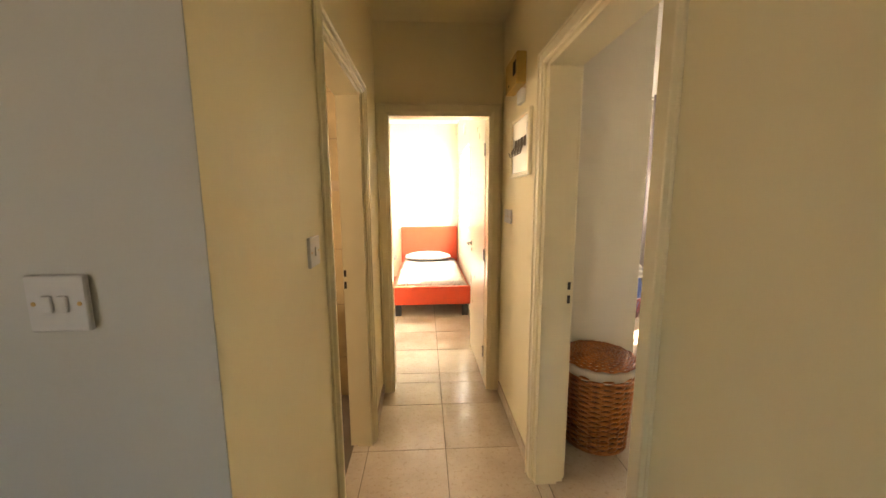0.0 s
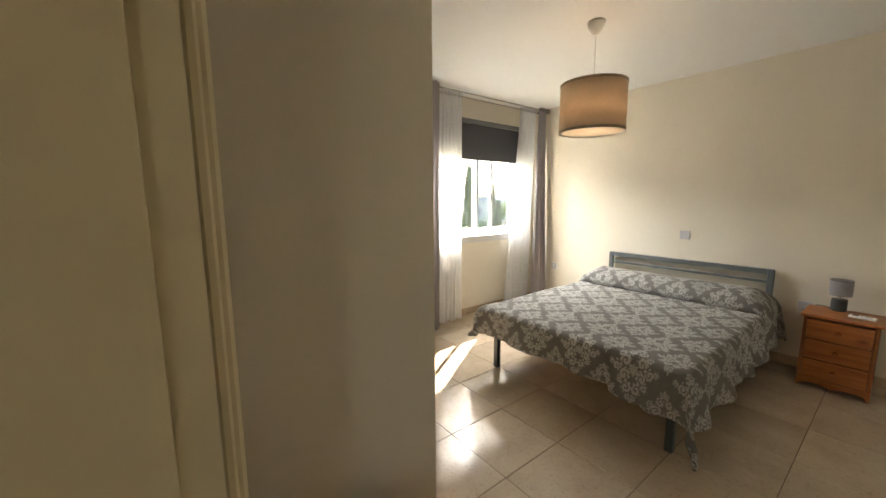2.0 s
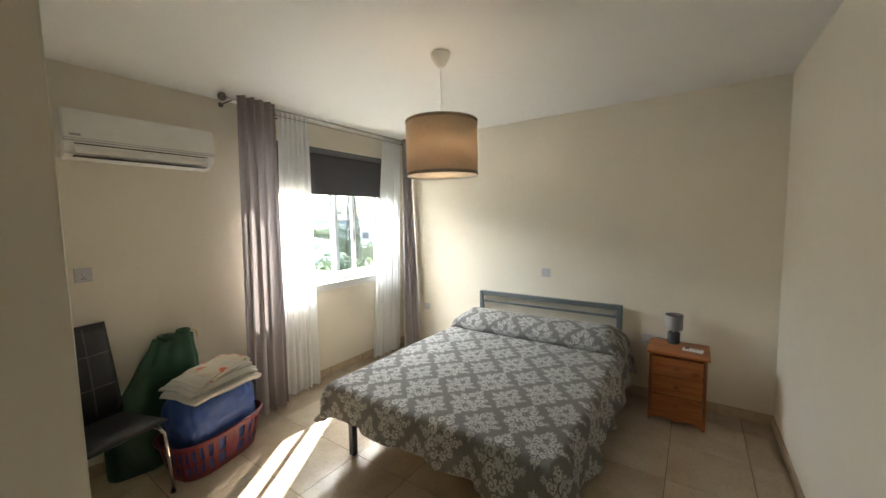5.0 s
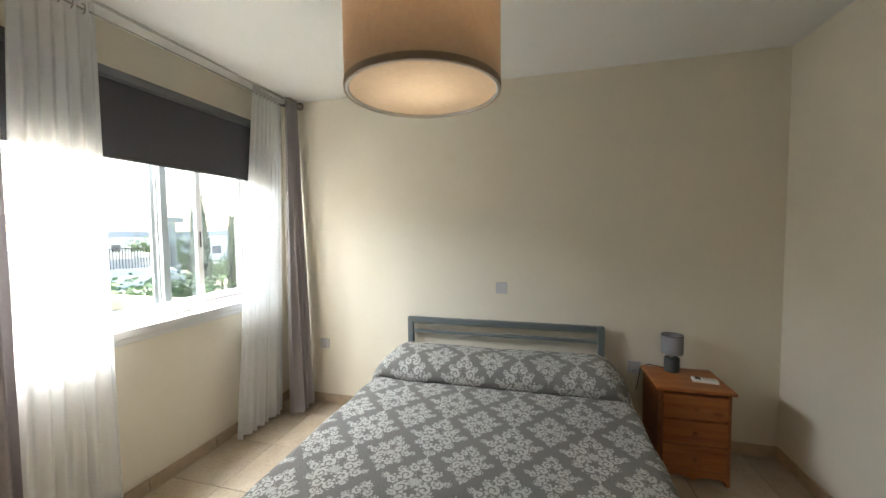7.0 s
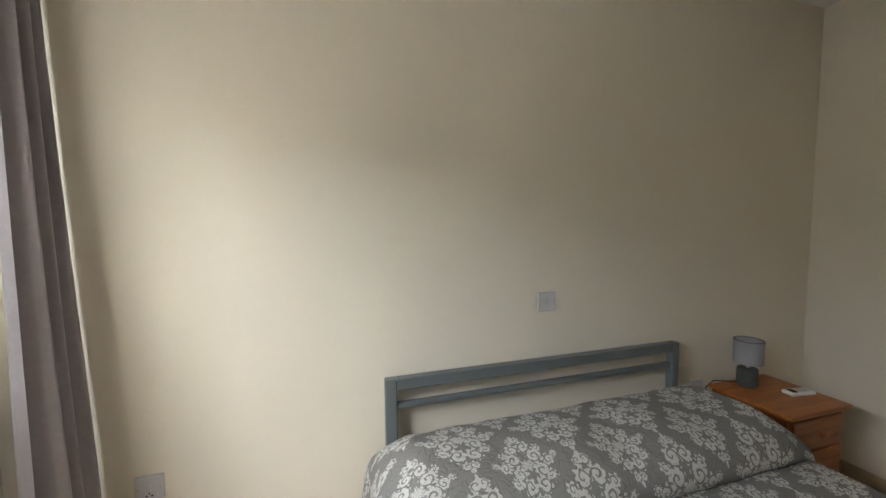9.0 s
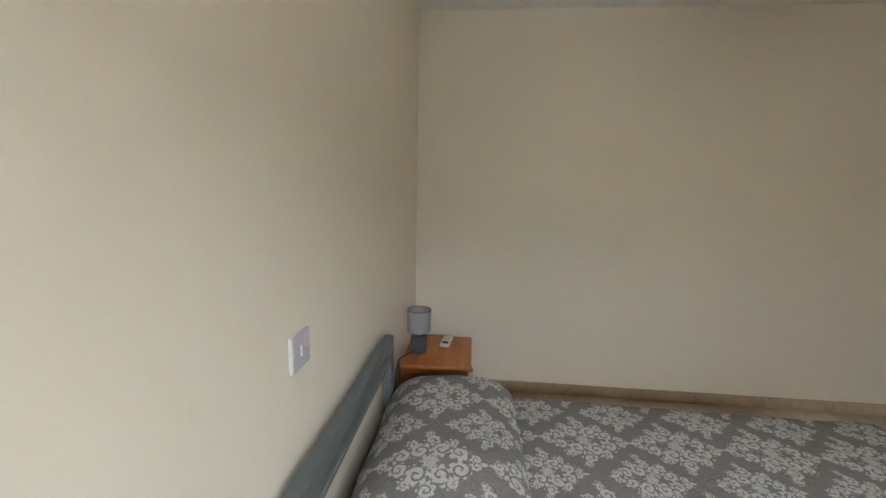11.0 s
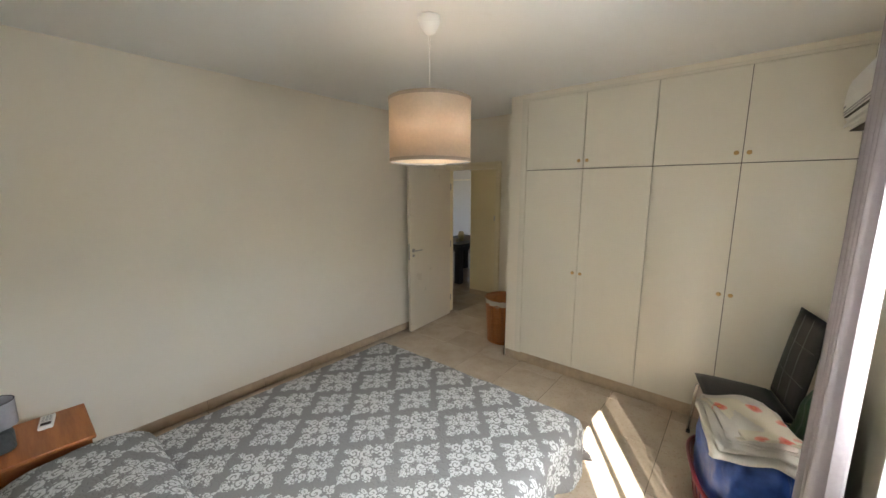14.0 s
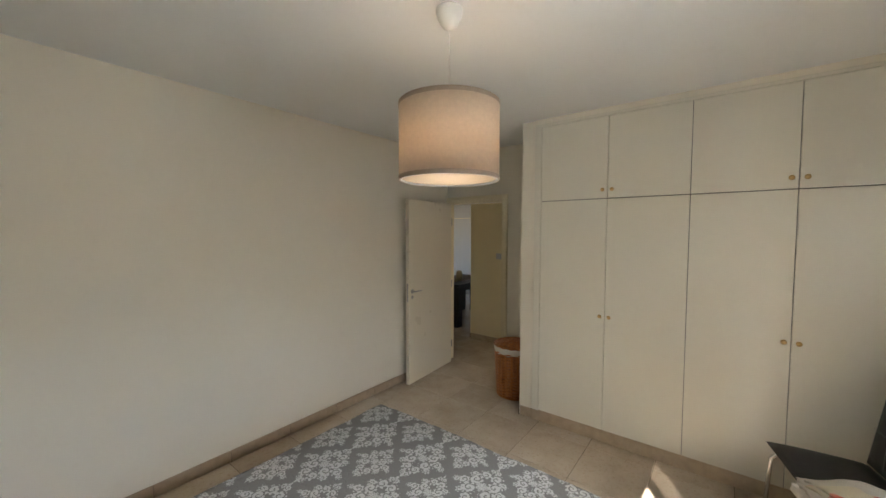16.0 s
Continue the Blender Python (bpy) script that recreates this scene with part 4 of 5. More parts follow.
part("flap", fl, "white", ac, "long white louvre flap")
part("seam", boxes((-0.40, 0.40, -0.1915, -0.183, 0.096, 0.1000), (-0.40, 0.40, -0.1930, -0.185, 0.110, 0.1125)), "lamp_grey", ac, "fine seam under the front panel")
part("badge", boxes((-0.375, -0.325, -0.1965, -0.195, 0.125, 0.137)), "lamp_grey", ac, "small grey badge")

# ---- curtains, rods and blind ----


def curtain(name, mat, xt0, xt1, xb0, xb1, y, folds, depth, seed, label, zt=2.655, zb=0.03, flare=0.0):
    def fn(u, v):
        x = (xt0 + (xt1 - xt0) * u) * v + (xb0 + (xb1 - xb0) * u) * (1 - v)
        ph = u * folds * math.tau
        wob = noise.noise(Vector((u * folds * 0.8, v * 1.3, seed)))
        amp = depth * (0.55 + 0.45 * (1 - v)) * (1 + 0.5 * wob)
        yy = y + amp * math.sin(ph + 0.9 * wob * (1 - v)) + 0.2 * amp * math.sin(2.3 * ph + seed) * (1 - v)
        x += 0.012 * math.sin(ph * 0.5 + seed + 2.0 * v) * (1 - v)
        return Vector((x - (xt0 + xt1) / 2, yy - y - flare * (1 - v) ** 1.3, zb + (zt - zb) * v + 0.004 * math.sin(ph) * (1 - v)))
    c = thing(name, (xt0 + xt1) / 2, y, 0, label=label, category="curtain", group="curtains at the window")
    part("cloth", sheet(fn, int(folds * 16), 40), mat, c, smooth=True)
    for i in range(int(folds)):
        x = xt0 + (xt1 - xt0) * (i + 0.5) / folds - (xt0 + xt1) / 2
        part("ring", tube([(x + 0.004 * math.cos(a), 0.022 * math.cos(a), zt - 0.05 + 0.022 * math.sin(a)) for a in np.linspace(0, math.tau, 14, endpoint=False)], 0.003, 6, closed=True), "steel", c, "steel eyelet")
    return c


curtain("grey_curtain", "curtain", 2.764, 3.075, 2.70, 3.05, 4.365, 4.5, 0.042, 1.0, "heavy mauve-grey eyelet curtain hanging to the floor")
curtain("grey_curtain", "curtain", 4.775, 4.905, 4.62, 4.89, 4.41, 3.5, 0.040, 5.0, "heavy mauve-grey eyelet curtain in the room's corner", flare=0.10)
curtain("sheer_curtain", "sheer", 3.16, 3.465, 3.06, 3.475, 4.465, 6.5, 0.020, 2.0, "white translucent voile curtain hanging to the floor", 2.63)
curtain("sheer_curtain", "sheer", 4.47, 4.765, 4.19, 4.66, 4.465, 7.5, 0.022, 8.0, "white translucent voile curtain bunched by the window", 2.63)


def rod(name, x0, x1, y, z, r, ball, label):
    t = thing(name, x0, y, z, label=label, category="curtain rod", group="curtain rods")
    part("pole", tube([(0, 0, 0), (x1 - x0, 0, 0)], r, 12), "steel", t)
    for x, s in ((0, -1), (x1 - x0, 1)):
        if ball:
            for k in range(7):
                a = -60 + k * 20
                rr = 0.028 * math.cos(radians(a)) + 0.002
                part("finial", tube([(x + s * (0.03 + 0.026 * math.sin(radians(a))), rr * math.cos(q), rr * math.sin(q)) for q in np.linspace(0, math.tau, 16, endpoint=False)], 0.0028, 6, closed=True), "rod_steel", t, "wire ball finial")
        else:
            part("finial", tube([(x, 0, 0), (x + s * 0.02, 0, 0)], r * 1.8, 12), "rod_steel", t, "plain end cap")
        bx = x - s * 0.05
        part("bracket", tube([(bx, 0, -0.004), (bx, YN - y - 0.004, -0.004)], 0.006, 8), "rod_steel", t, "steel wall bracket")
        part("bracket_plate", tube([(bx, YN - y - 0.006, -0.004), (bx, YN - y, -0.004)], 0.02, 16), "rod_steel", t, "round wall plate")


rod("curtain_rod", 2.70, 4.895, 4.395, 2.605, 0.008, True, "long brushed steel curtain rod with wire ball finials")
rod("curtain_rod", 3.14, 4.79, 4.465, 2.580, 0.005, False, "thin steel rod carrying the voile curtains")

bl = thing("roller_blind", 0, 0, label="dark grey roller blind pulled half way down over the window", category="blind")
part("cassette", boxes((3.12, 4.625, 4.505, 4.59, 2.325, 2.375), bevel=0.008, seg=2), "blind_box", bl, "grey blind cassette")
part("cloth", boxes((3.135, 4.61, 4.548, 4.550, 1.935, 2.33)), "blind", bl)
part("bottom_bar", boxes((3.135, 4.61, 4.543, 4.555, 1.915, 1.937), bevel=0.004), "blind", bl, "weighted bottom bar")

# ---- wicker laundry basket in the niche ----
wk = thing("wicker_basket", 1.06, 1.995, 0, label="round brown woven wicker laundry basket with a lid and white lining", category="laundry basket")


def weave(bm, rows, z0, dz, rad, stakes=26, amp=0.006, thick_=0.0075):
    seg = stakes * 4
    for k in range(rows):
        z = z0 + k * dz
        ph = math.pi * (k % 2)
        r0 = rad(z)
        pts = [((r0 + amp * math.sin(a * stakes / 2 + ph)) * math.cos(a), (r0 + amp * math.sin(a * stakes / 2 + ph)) * math.sin(a), z + 0.0012 * math.sin(a * 3 + k)) for a in np.linspace(0, math.tau, seg, endpoint=False)]
        tube(pts, thick_, 6, bm, closed=True)


wr_ = lambda z: 0.168 + 0.030 * (z / 0.5)
bm = bmesh.new()
weave(bm, 29, 0.015, 0.0159, wr_, 20, 0.0085, 0.0088)
part("weave", bm, "wicker", wk, "woven wicker wall", True)
bm = bmesh.new()
for a in np.linspace(0, math.tau, 20, endpoint=False):
    tube([(wr_(z) * math.cos(a), wr_(z) * math.sin(a), z) for z in (0.005, 0.24, 0.475)], 0.0075, 6, bm)
part("stakes", bm, "wicker", wk, "upright wicker stakes", True)
part("base_rim", tube([(0.176 * math.cos(a), 0.176 * math.sin(a), 0.009) for a in np.linspace(0, math.tau, 48, endpoint=False)], 0.009, 8, closed=True), "wicker", wk, "thick wicker base ring", True)
# smooth added sheet, coloured dark so the weave's gaps look shaded
part("gap_backing", lathe([(wr_(0.01) - 0.006, 0.01), (wr_(0.46) - 0.006, 0.46), (wr_(0.46) - 0.012, 0.46), (wr_(0.01) - 0.012, 0.01), (wr_(0.01) - 0.006, 0.01)], 48), "weave_shadow", wk, "plain dark backing, put in as shade between the strands", True)
part("lining", lathe([(0.196, 0.440), (0.206, 0.462), (0.210, 0.500), (0.204, 0.512), (0.19, 0.508), (0.180, 0.45), (0.150, 0.10), (0.0, 0.03)], 48), "white_cloth", wk, "white cotton lining folded over the rim", True)
bm = bmesh.new()
for a in np.linspace(0, math.tau, 32, endpoint=False):
    tube([(r * math.cos(a), r * math.sin(a), 0.550 - 0.030 * (r / 0.215) ** 2) for r in (0.01, 0.1, 0.21)], 0.004, 6, bm)
lid = part("lid", bm, "wicker", wk, "round woven wicker lid", True)
for k in range(15):
    r0, ph = 0.016 + k * 0.0138, math.pi * (k % 2)
    zc = 0.552 - 0.030 * (r0 / 0.215) ** 2
    part("coil", tube([(r0 * math.cos(a), r0 * math.sin(a), zc + 0.0035 * math.sin(a * 16 + ph)) for a in np.linspace(0, math.tau, 128, endpoint=False)], 0.0072, 6, closed=True), "wicker", lid, smooth=True)

# ---- black chair ----
ch = thing("dining_chair", 1.80, 4.185, 0, 14, label="black leatherette chair with stitched squares and chrome legs", category="chair")


def pad(w0, w1, d, t, crown=0.012):
    """A padded slab, w0 wide at one end and w1 at the other."""
    bm = bmesh.new()
    nu, nv = 10, 10
    top, bot = [], []
    for i in range(nu + 1):
        for j in range(nv + 1):
            u, v = i / nu, j / nv
            w = w0 + (w1 - w0) * v
            e = (max(0.0, 1 - (2 * u - 1) ** 8) * max(0.0, 1 - (2 * v - 1) ** 8)) ** 0.35
            top.append(bm.verts.new(((u - 0.5) * w, v * d, t * 0.5 * e + crown * e * math.sin(math.pi * u) * math.sin(math.pi * v))))
            bot.append(bm.verts.new(((u - 0.5) * w, v * d, -t * 0.5 * e)))
    for i in range(nu):
        for j in range(nv):
            a = i * (nv + 1) + j
            q = (a, a + nv + 1, a + nv + 2, a + 1)
            bm.faces.new([top[k] for k in q])
            bm.faces.new([bot[k] for k in q[::-1]])
    bmesh.ops.remove_doubles(bm, verts=bm.verts, dist=0.0004)
    return bm


bm = pad(0.43, 0.40, 0.43, 0.05)
bmesh.ops.transform(bm, matrix=Matrix.Translation((0, -0.235, 0.462)) @ Matrix.Rotation(radians(-3), 4, "X"), verts=bm.verts)
part("seat", bm, "black", ch, smooth=True)
bm = pad(0.40, 0.36, 0.59, 0.035)
STITCH = {0.03: 0.0190, 0.15: 0.0255, 0.3: 0.0295, 0.45: 0.0255, 0.57: 0.0190}
back_m = Matrix.Translation((0, 0.185, 0.455)) @ Matrix.Rotation(radians(82), 4, "X")
bmesh.ops.transform(bm, matrix=back_m, verts=bm.verts)
bk = part("backrest", bm, "black", ch, smooth=True)
bm = bmesh.new()
for p in ([(-0.055, v, STITCH[v]) for v in STITCH], [(0.055, v, STITCH[v]) for v in STITCH], [(-0.18, 0.2, 0.0185), (-0.09, 0.2, 0.0255), (0, 0.2, 0.0285), (0.09, 0.2, 0.0255), (0.18, 0.2, 0.0185)], [(-0.17, 0.4, 0.0185), (-0.09, 0.4, 0.0255), (0, 0.4, 0.0285), (0.09, 0.4, 0.0255), (0.17, 0.4, 0.0185)]):
    for o in (-0.003, 0.003):
        d = (o, 0, 0) if p[0][0] == p[1][0] else (0, o, 0)
        tube([back_m @ (Vector(q) + Vector(d)) for q in p], 0.0005, 5, bm)
part("stitching", bm, "lamp_grey", bk, "pale double stitching")
for sx in (-1, 1):
    part("leg", tube([(sx * 0.17, -0.12, 0.425), (sx * 0.18, -0.195, 0.41), (sx * 0.193, -0.215, 0.38), (sx * 0.203, -0.235, 0.012)], 0.011, 12), "chrome", ch, "bent chrome leg", True)
    part("leg", tube([(sx * 0.17, 0.12, 0.425), (sx * 0.178, 0.19, 0.40), (sx * 0.195, 0.235, 0.012)], 0.011, 12), "chrome", ch, "bent chrome leg", True)
    for y in (-0.235, 0.235):
        part("foot", lathe([(0, 0), (0.014, 0), (0.014, 0.014), (0, 0.014)], 14, centre=(sx * 0.2, y, 0)), "black", ch, "black rubber foot")

# ---- laundry basket, bags and blankets ----
LB = (2.36, 4.175, 0.0, 14.0)
lb = thing("laundry_basket", *LB, label="maroon plastic laundry basket with slotted sides", category="laundry basket")


def oval(a, hx, hy, p=3.2):
    c, s = math.cos(a), math.sin(a)
    return (hx * math.copysign(abs(c) ** (2 / p), c), hy * math.copysign(abs(s) ** (2 / p), s))


def basket_wall():
    bm = bmesh.new()
    N, zs = 112, [0.0, 0.035, 0.11, 0.125, 0.215, 0.245]
    ring = []
    for z in zs:
        k = z / 0.26
        ring.append([bm.verts.new((*oval(a, 0.265 + 0.055 * k, 0.160 + 0.04 * k), z)) for a in np.linspace(0, math.tau, N, endpoint=False)])
    for r in range(len(zs) - 1):
        for i in range(N):
            if r in (1, 3) and i % 4 in (1, 2):
                continue
            j = (i + 1) % N
            bm.faces.new((ring[r][i], ring[r][j], ring[r + 1][j], ring[r + 1][i]))
    bm.faces.new(ring[0][::-1])
    return bm


thick(part("wall", basket_wall(), "maroon", lb), 0.004)
part("rim", tube([(*oval(a, 0.325, 0.203), 0.25) for a in np.linspace(0, math.tau, 64, endpoint=False)], 0.011, 8, closed=True), "maroon", lb, "thick rolled maroon rim", True)


def lump(hx, hy, h, seed, rough_=0.02, flat=0.55, nu=48, nv=20, power=2.8, freq=6.0, lean=(0, 0), square=2.6):
    """A soft stuffed shape standing on z = 0."""
    bm = bmesh.new()
    rings = []
    for j in range(nv + 1):
        v = j / nv
        z = h * v
        k = (1 - abs(2 * v - 1) ** square) ** 0.42 if v > 0.5 else 0.93 + 0.07 * math.sin(math.pi * v)
        row = []
        for a in np.linspace(0, math.tau, nu, endpoint=False):
            x, y = oval(a, hx * k, hy * k, power)
            nn = noise.noise(Vector((math.cos(a) * freq * 0.6, math.sin(a) * freq * 0.6, z * freq + seed)))
            n2 = noise.noise(Vector((math.cos(a) * freq * 2, math.sin(a) * freq * 2, z * freq * 2.5 + seed)))
            f = 1 + rough_ * (3 * nn + 1.5 * n2)
            row.append(bm.verts.new((x * f + lean[0] * v, y * f + lean[1] * v, z + rough_ * h * nn)))
        rings.append(row)
    for a, b in zip(rings, rings[1:]):
        for i in range(nu):
            bm.faces.new((a[i], a[(i + 1) % nu], b[(i + 1) % nu], b[i]))
    bm.faces.new(rings[0][::-1])
    bm.faces.new(rings[-1])
    return bm


bb = thing("blue_bedding_bag", LB[0], LB[1], 0.022, 14, label="blue plastic bag stuffed with bedding in the maroon basket", category="bag")
part("bag", lump(0.268, 0.168, 0.52, 3.0, 0.026, nu=72, nv=36, power=3.6, freq=10.0, square=7.0), "blue_bag", bb, smooth=True)


def xx0(v):
    return math.cos(v * math.tau)


def folded(name, x, y, z, turn, w, d, h, mat, layers, label, sag=0.03, seed=0.0):
    """A folded blanket: slabs with rounded fold edges, sagging over what it lies on."""
    t = thing(name, x, y, z, turn, label, "blanket", "folded bedding")
    for k in range(layers):
        t0 = h / layers
        sc = 1 - 0.04 * k

        def fn(u, v, k=k, sc=sc):
            a = v * math.tau
            ex = math.copysign(abs(math.cos(a)) ** 0.35, math.cos(a))
            ez = math.copysign(abs(math.sin(a)) ** 0.8, math.sin(a))
            xx, yy = ex * w / 2 * sc + 0.014 * math.sin(seed + 5 * k), (u - 0.5) * d * sc * (1 + 0.05 * math.sin(9 * xx0(v) + seed + k)) + 0.010 * math.sin(2 * seed + 3 * k)
            r2 = (2 * xx / w) ** 2 + (2 * yy / d) ** 2
            zz = t0 * (k + 0.5) + ez * t0 * 0.5 * (0.9 + 0.1 * noise.noise(Vector((xx * 9, yy * 9, seed + k)))) - sag * max(0, r2 - 0.5)
            return Vector((xx + 0.008 * noise.noise(Vector((yy * 9, xx * 4, seed + 3 * k))), yy + 0.008 * noise.noise(Vector((xx * 9, zz * 30, seed))), zz + 0.024 * noise.noise(Vector((xx * 7, yy * 7, seed))) + 0.012 * noise.noise(Vector((xx * 22, yy * 9, seed + k)))))
        bm = sheet(fn, 16, 36)
        bmesh.ops.remove_doubles(bm, verts=bm.verts, dist=0.0003)
        bmesh.ops.holes_fill(bm, edges=[e for e in bm.edges if e.is_boundary])
        part("fold", bm, mat, t, smooth=True)
    return t


folded("folded_blanket", LB[0] + 0.01, LB[1], 0.512, 12, 0.52, 0.33, 0.080, "white_cloth", 2, "thick white folded blankets on the blue bag", 0.016, 2.0)
folded("folded_sheet", LB[0] + 0.03, LB[1] + 0.01, 0.578, 18, 0.47, 0.29, 0.055, "white_cloth", 3, "white folded bed sheets on the blankets", 0.012, 6.0)
folded("floral_pillowcase", LB[0] + 0.05, LB[1] + 0.015, 0.622, 26, 0.38, 0.26, 0.022, "floral", 2, "cream folded cloth printed with pink roses", 0.012, 9.0)

gb = thing("green_bag", 2.16, 4.470, 0, 4, label="slouching dark green plastic bag leaning on the wall", category="bag")
def bag_side(u, v):
    """One slumped sack, gathered into two tied tops."""
    a, z = u * math.tau, v
    left = -0.31 + 0.30 * max(0.0, (v - 0.45) / 0.55)
    right = 0.26 + 0.02 * math.sin(v * 5) - 0.07 * max(0, v - 0.8)
    mid, half = (left + right) / 2, (right - left) / 2
    gather = 1 - 0.55 * max(0.0, (v - 0.80) / 0.2) ** 2
    folds = 0.012 * math.sin(a * 9 + 3 * v) * v + 0.02 * noise.noise(Vector((math.cos(a) * 2, math.sin(a) * 2, v * 5)))
    x = mid + (half + folds) * math.cos(a)
    top = 0.845 + 0.012 * math.cos(a) - 0.02 * math.cos(3 * a)
    return Vector((x, (0.105 + folds) * math.sin(a) * gather * (1 - 0.35 * v), top * z + 0.015 * noise.noise(Vector((x * 9, z * 9, 2)))))


gbm = sheet(bag_side, 72, 36)
bmesh.ops.remove_doubles(gbm, verts=gbm.verts, dist=0.001)
bmesh.ops.holes_fill(gbm, edges=[e for e in gbm.edges if e.is_boundary])
part("bag", gbm, "green_bag", gb, smooth=True)
for kx, kz, kr in ((0.06, 0.83, 0.055), (0.17, 0.845, 0.048)):
    part("ruffle", lathe([(0.012, -0.02), (kr * 0.6, -0.005), (kr, 0.02), (kr * 0.85, 0.035), (kr * 0.4, 0.028), (0.01, 0.01)], 18, centre=(kx, 0, kz)), "green_bag", gb, "ruffled neck of the bag", True)
part("cord", tube([(0.19, -0.02, 0.86), (0.215, -0.03, 0.87), (0.24, -0.03, 0.85), (0.25, -0.03, 0.80)], 0.004, 6), "yellow", gb, "yellow drawstring")

# ---- hall wall: bell box, hook board ----
bx = thing("bell_box", XH1, 2.13, 2.04, label="yellowed plastic box high on the hall wall", category="box")
part("case", boxes((-0.055, 0.0, -0.130, 0.130, 0.015, 0.18), bevel=0.006, seg=2), "yellowed", bx)
part("grille", boxes(*[(-0.0575, -0.054, -0.115 + 0.010 * i, -0.110 + 0.010 * i, 0.07, 0.14) for i in range(6)]), "gap", bx, "dark slotted grille")
part("screw", boxes((-0.0575, -0.054, 0.03, 0.04, 0.04, 0.05)), "gap", bx, "small dark screw")
jb = thing("junction_box", XH1, 2.05, 1.965, label="small white plastic junction box under the yellowed box", category="box")
part("case", boxes((-0.025, 0.0, -0.045, 0.045, 0.0, 0.072), bevel=0.003), "white", jb)
hb = thing("hook_board", XH1, 2.05, 1.57, label="white framed board with a row of metal coat hooks", category="hook rack")
part("panel", boxes((-0.012, 0.0, -0.17, 0.17, 0.025, 0.315)), "gloss_white", hb, "glossy white panel")
part("frame", boxes((-0.022, 0.0, -0.20, -0.17, 0.0, 0.34), (-0.022, 0.0, 0.17, 0.20, 0.0, 0.34), (-0.022, 0.0, -0.17, 0.17, 0.0, 0.026), (-0.022, 0.0, -0.17, 0.17, 0.314, 0.34), bevel=0.006), "casing", hb, "cream moulded frame")
part("catch", boxes((-0.018, -0.012, -0.15, -0.13, 0.22, 0.27), bevel=0.002), "white", hb, "small catch")
for i in range(4):
    y = -0.105 + i * 0.062
    hk = part("hook_plate", lathe([(0.0, 0.010), (0.016, 0.008), (0.022, 0.0), (0.0, 0.0)], 20), "pewter", hb, "round pewter hook plate", True)
    for v in hk.data.vertices:
        v.co = Vector((-0.013 - v.co.z, y + v.co.x * 0.8, 0.185 + v.co.y * 1.3))
    part("hook", tube([(-0.020, y, 0.175), (-0.034, y, 0.155), (-0.040, y, 0.132), (-0.050, y, 0.127), (-0.057, y, 0.140)], 0.0028, 8), "pewter", hb, "bent wire hook", True)
    part("hook", tube([(-0.018, y, 0.185), (-0.028, y + 0.012, 0.150), (-0.032, y + 0.02, 0.122), (-0.041, y + 0.024, 0.118), (-0.047, y + 0.028, 0.130)], 0.0028, 8), "pewter", hb, "bent wire hook", True)

# ---- small bedroom ----
rb = thing("single_bed", 0.11, 0, label="single bed with a red leatherette headboard and frame", category="bed")
HX0, HX1 = -0.48, 0.475
part("headboard", boxes((HX0, HX1, 6.115, 6.185, 0.12, 0.955), bevel=0.018, seg=3), "red", rb)
part("footboard", boxes((HX0 - 0.0, HX1, 4.290, 4.335, 0.145, 0.375), bevel=0.012, seg=2), "red", rb, "red padded footboard")
part("side_rail", boxes((HX0, HX0 + 0.04, 4.335, 6.115, 0.145, 0.355), bevel=0.010, seg=2), "red", rb, "red padded side rail")
part("side_rail", boxes((HX1 - 0.04, HX1, 4.335, 6.115, 0.145, 0.355), bevel=0.010, seg=2), "red", rb, "red padded side rail")
for x in (HX0 + 0.03, HX1 - 0.10):
    for y in (4.31, 6.05):
        part("leg", boxes((x, x + 0.075, y, y + 0.06, 0.0, 0.148), bevel=0.004), "black", rb, "black block foot")
part("base", boxes((HX0 + 0.04, HX1 - 0.04, 4.335, 6.11, 0.24, 0.27)), "black", rb, "dark slatted base")
sm = thing("single_mattress", 0.11, 5.22, 0.271, label="mattress with a grey swirl-printed cover on the red bed", category="mattress")


def sheeted(u, v):
    x, y = (u - 0.5) * 0.93, (v - 0.5) * 1.76
    e = min(1.0, min(u, 1 - u) * 14, min(v, 1 - v) * 26)
    z = 0.155 * e ** 0.4 + 0.008 * noise.noise(Vector((x * 6, y * 6, 2))) + 0.010 * max(0, noise.noise(Vector((x * 2.2 + y * 5, y * 9, 7))))
    return Vector((x, y, z))


part("cover", sheet(sheeted, 40, 70, uv=lambda u, v: (u * 0.93, v * 1.76)), "swirl", sm, smooth=True)
pw = thing("bed_pillow", 0.08, 5.88, 0.435, label="puffy pillow in a grey swirl-printed case", category="pillow")
part("cushion", (lambda b: (bmesh.ops.remove_doubles(b, verts=b.verts, dist=0.001), b)[1])(sheet(lambda u, v: Vector(((u - 0.5) * 0.74, 0.22 * math.cos(v * math.tau) * (1 - abs(2 * u - 1) ** 3 * 0.25), -0.005 + 0.072 * math.sin(v * math.tau) * max(0, 1 - abs(2 * u - 1) ** 3) + 0.06)), 26, 28, uv=lambda u, v: (u * 0.74, v * 0.9))), "swirl", pw, smooth=True)
bedside("bedside_table", -0.88, 6.17, 90, 0.47, 0.34, 0.625, "pine_light_y", "pine_light", "light varnished pine bedside table with three drawers by the red bed")
l2 = thing("table_lamp", -0.90, 6.02, 0.625, label="table lamp with a turned pale foot and taupe shade", category="lamp")
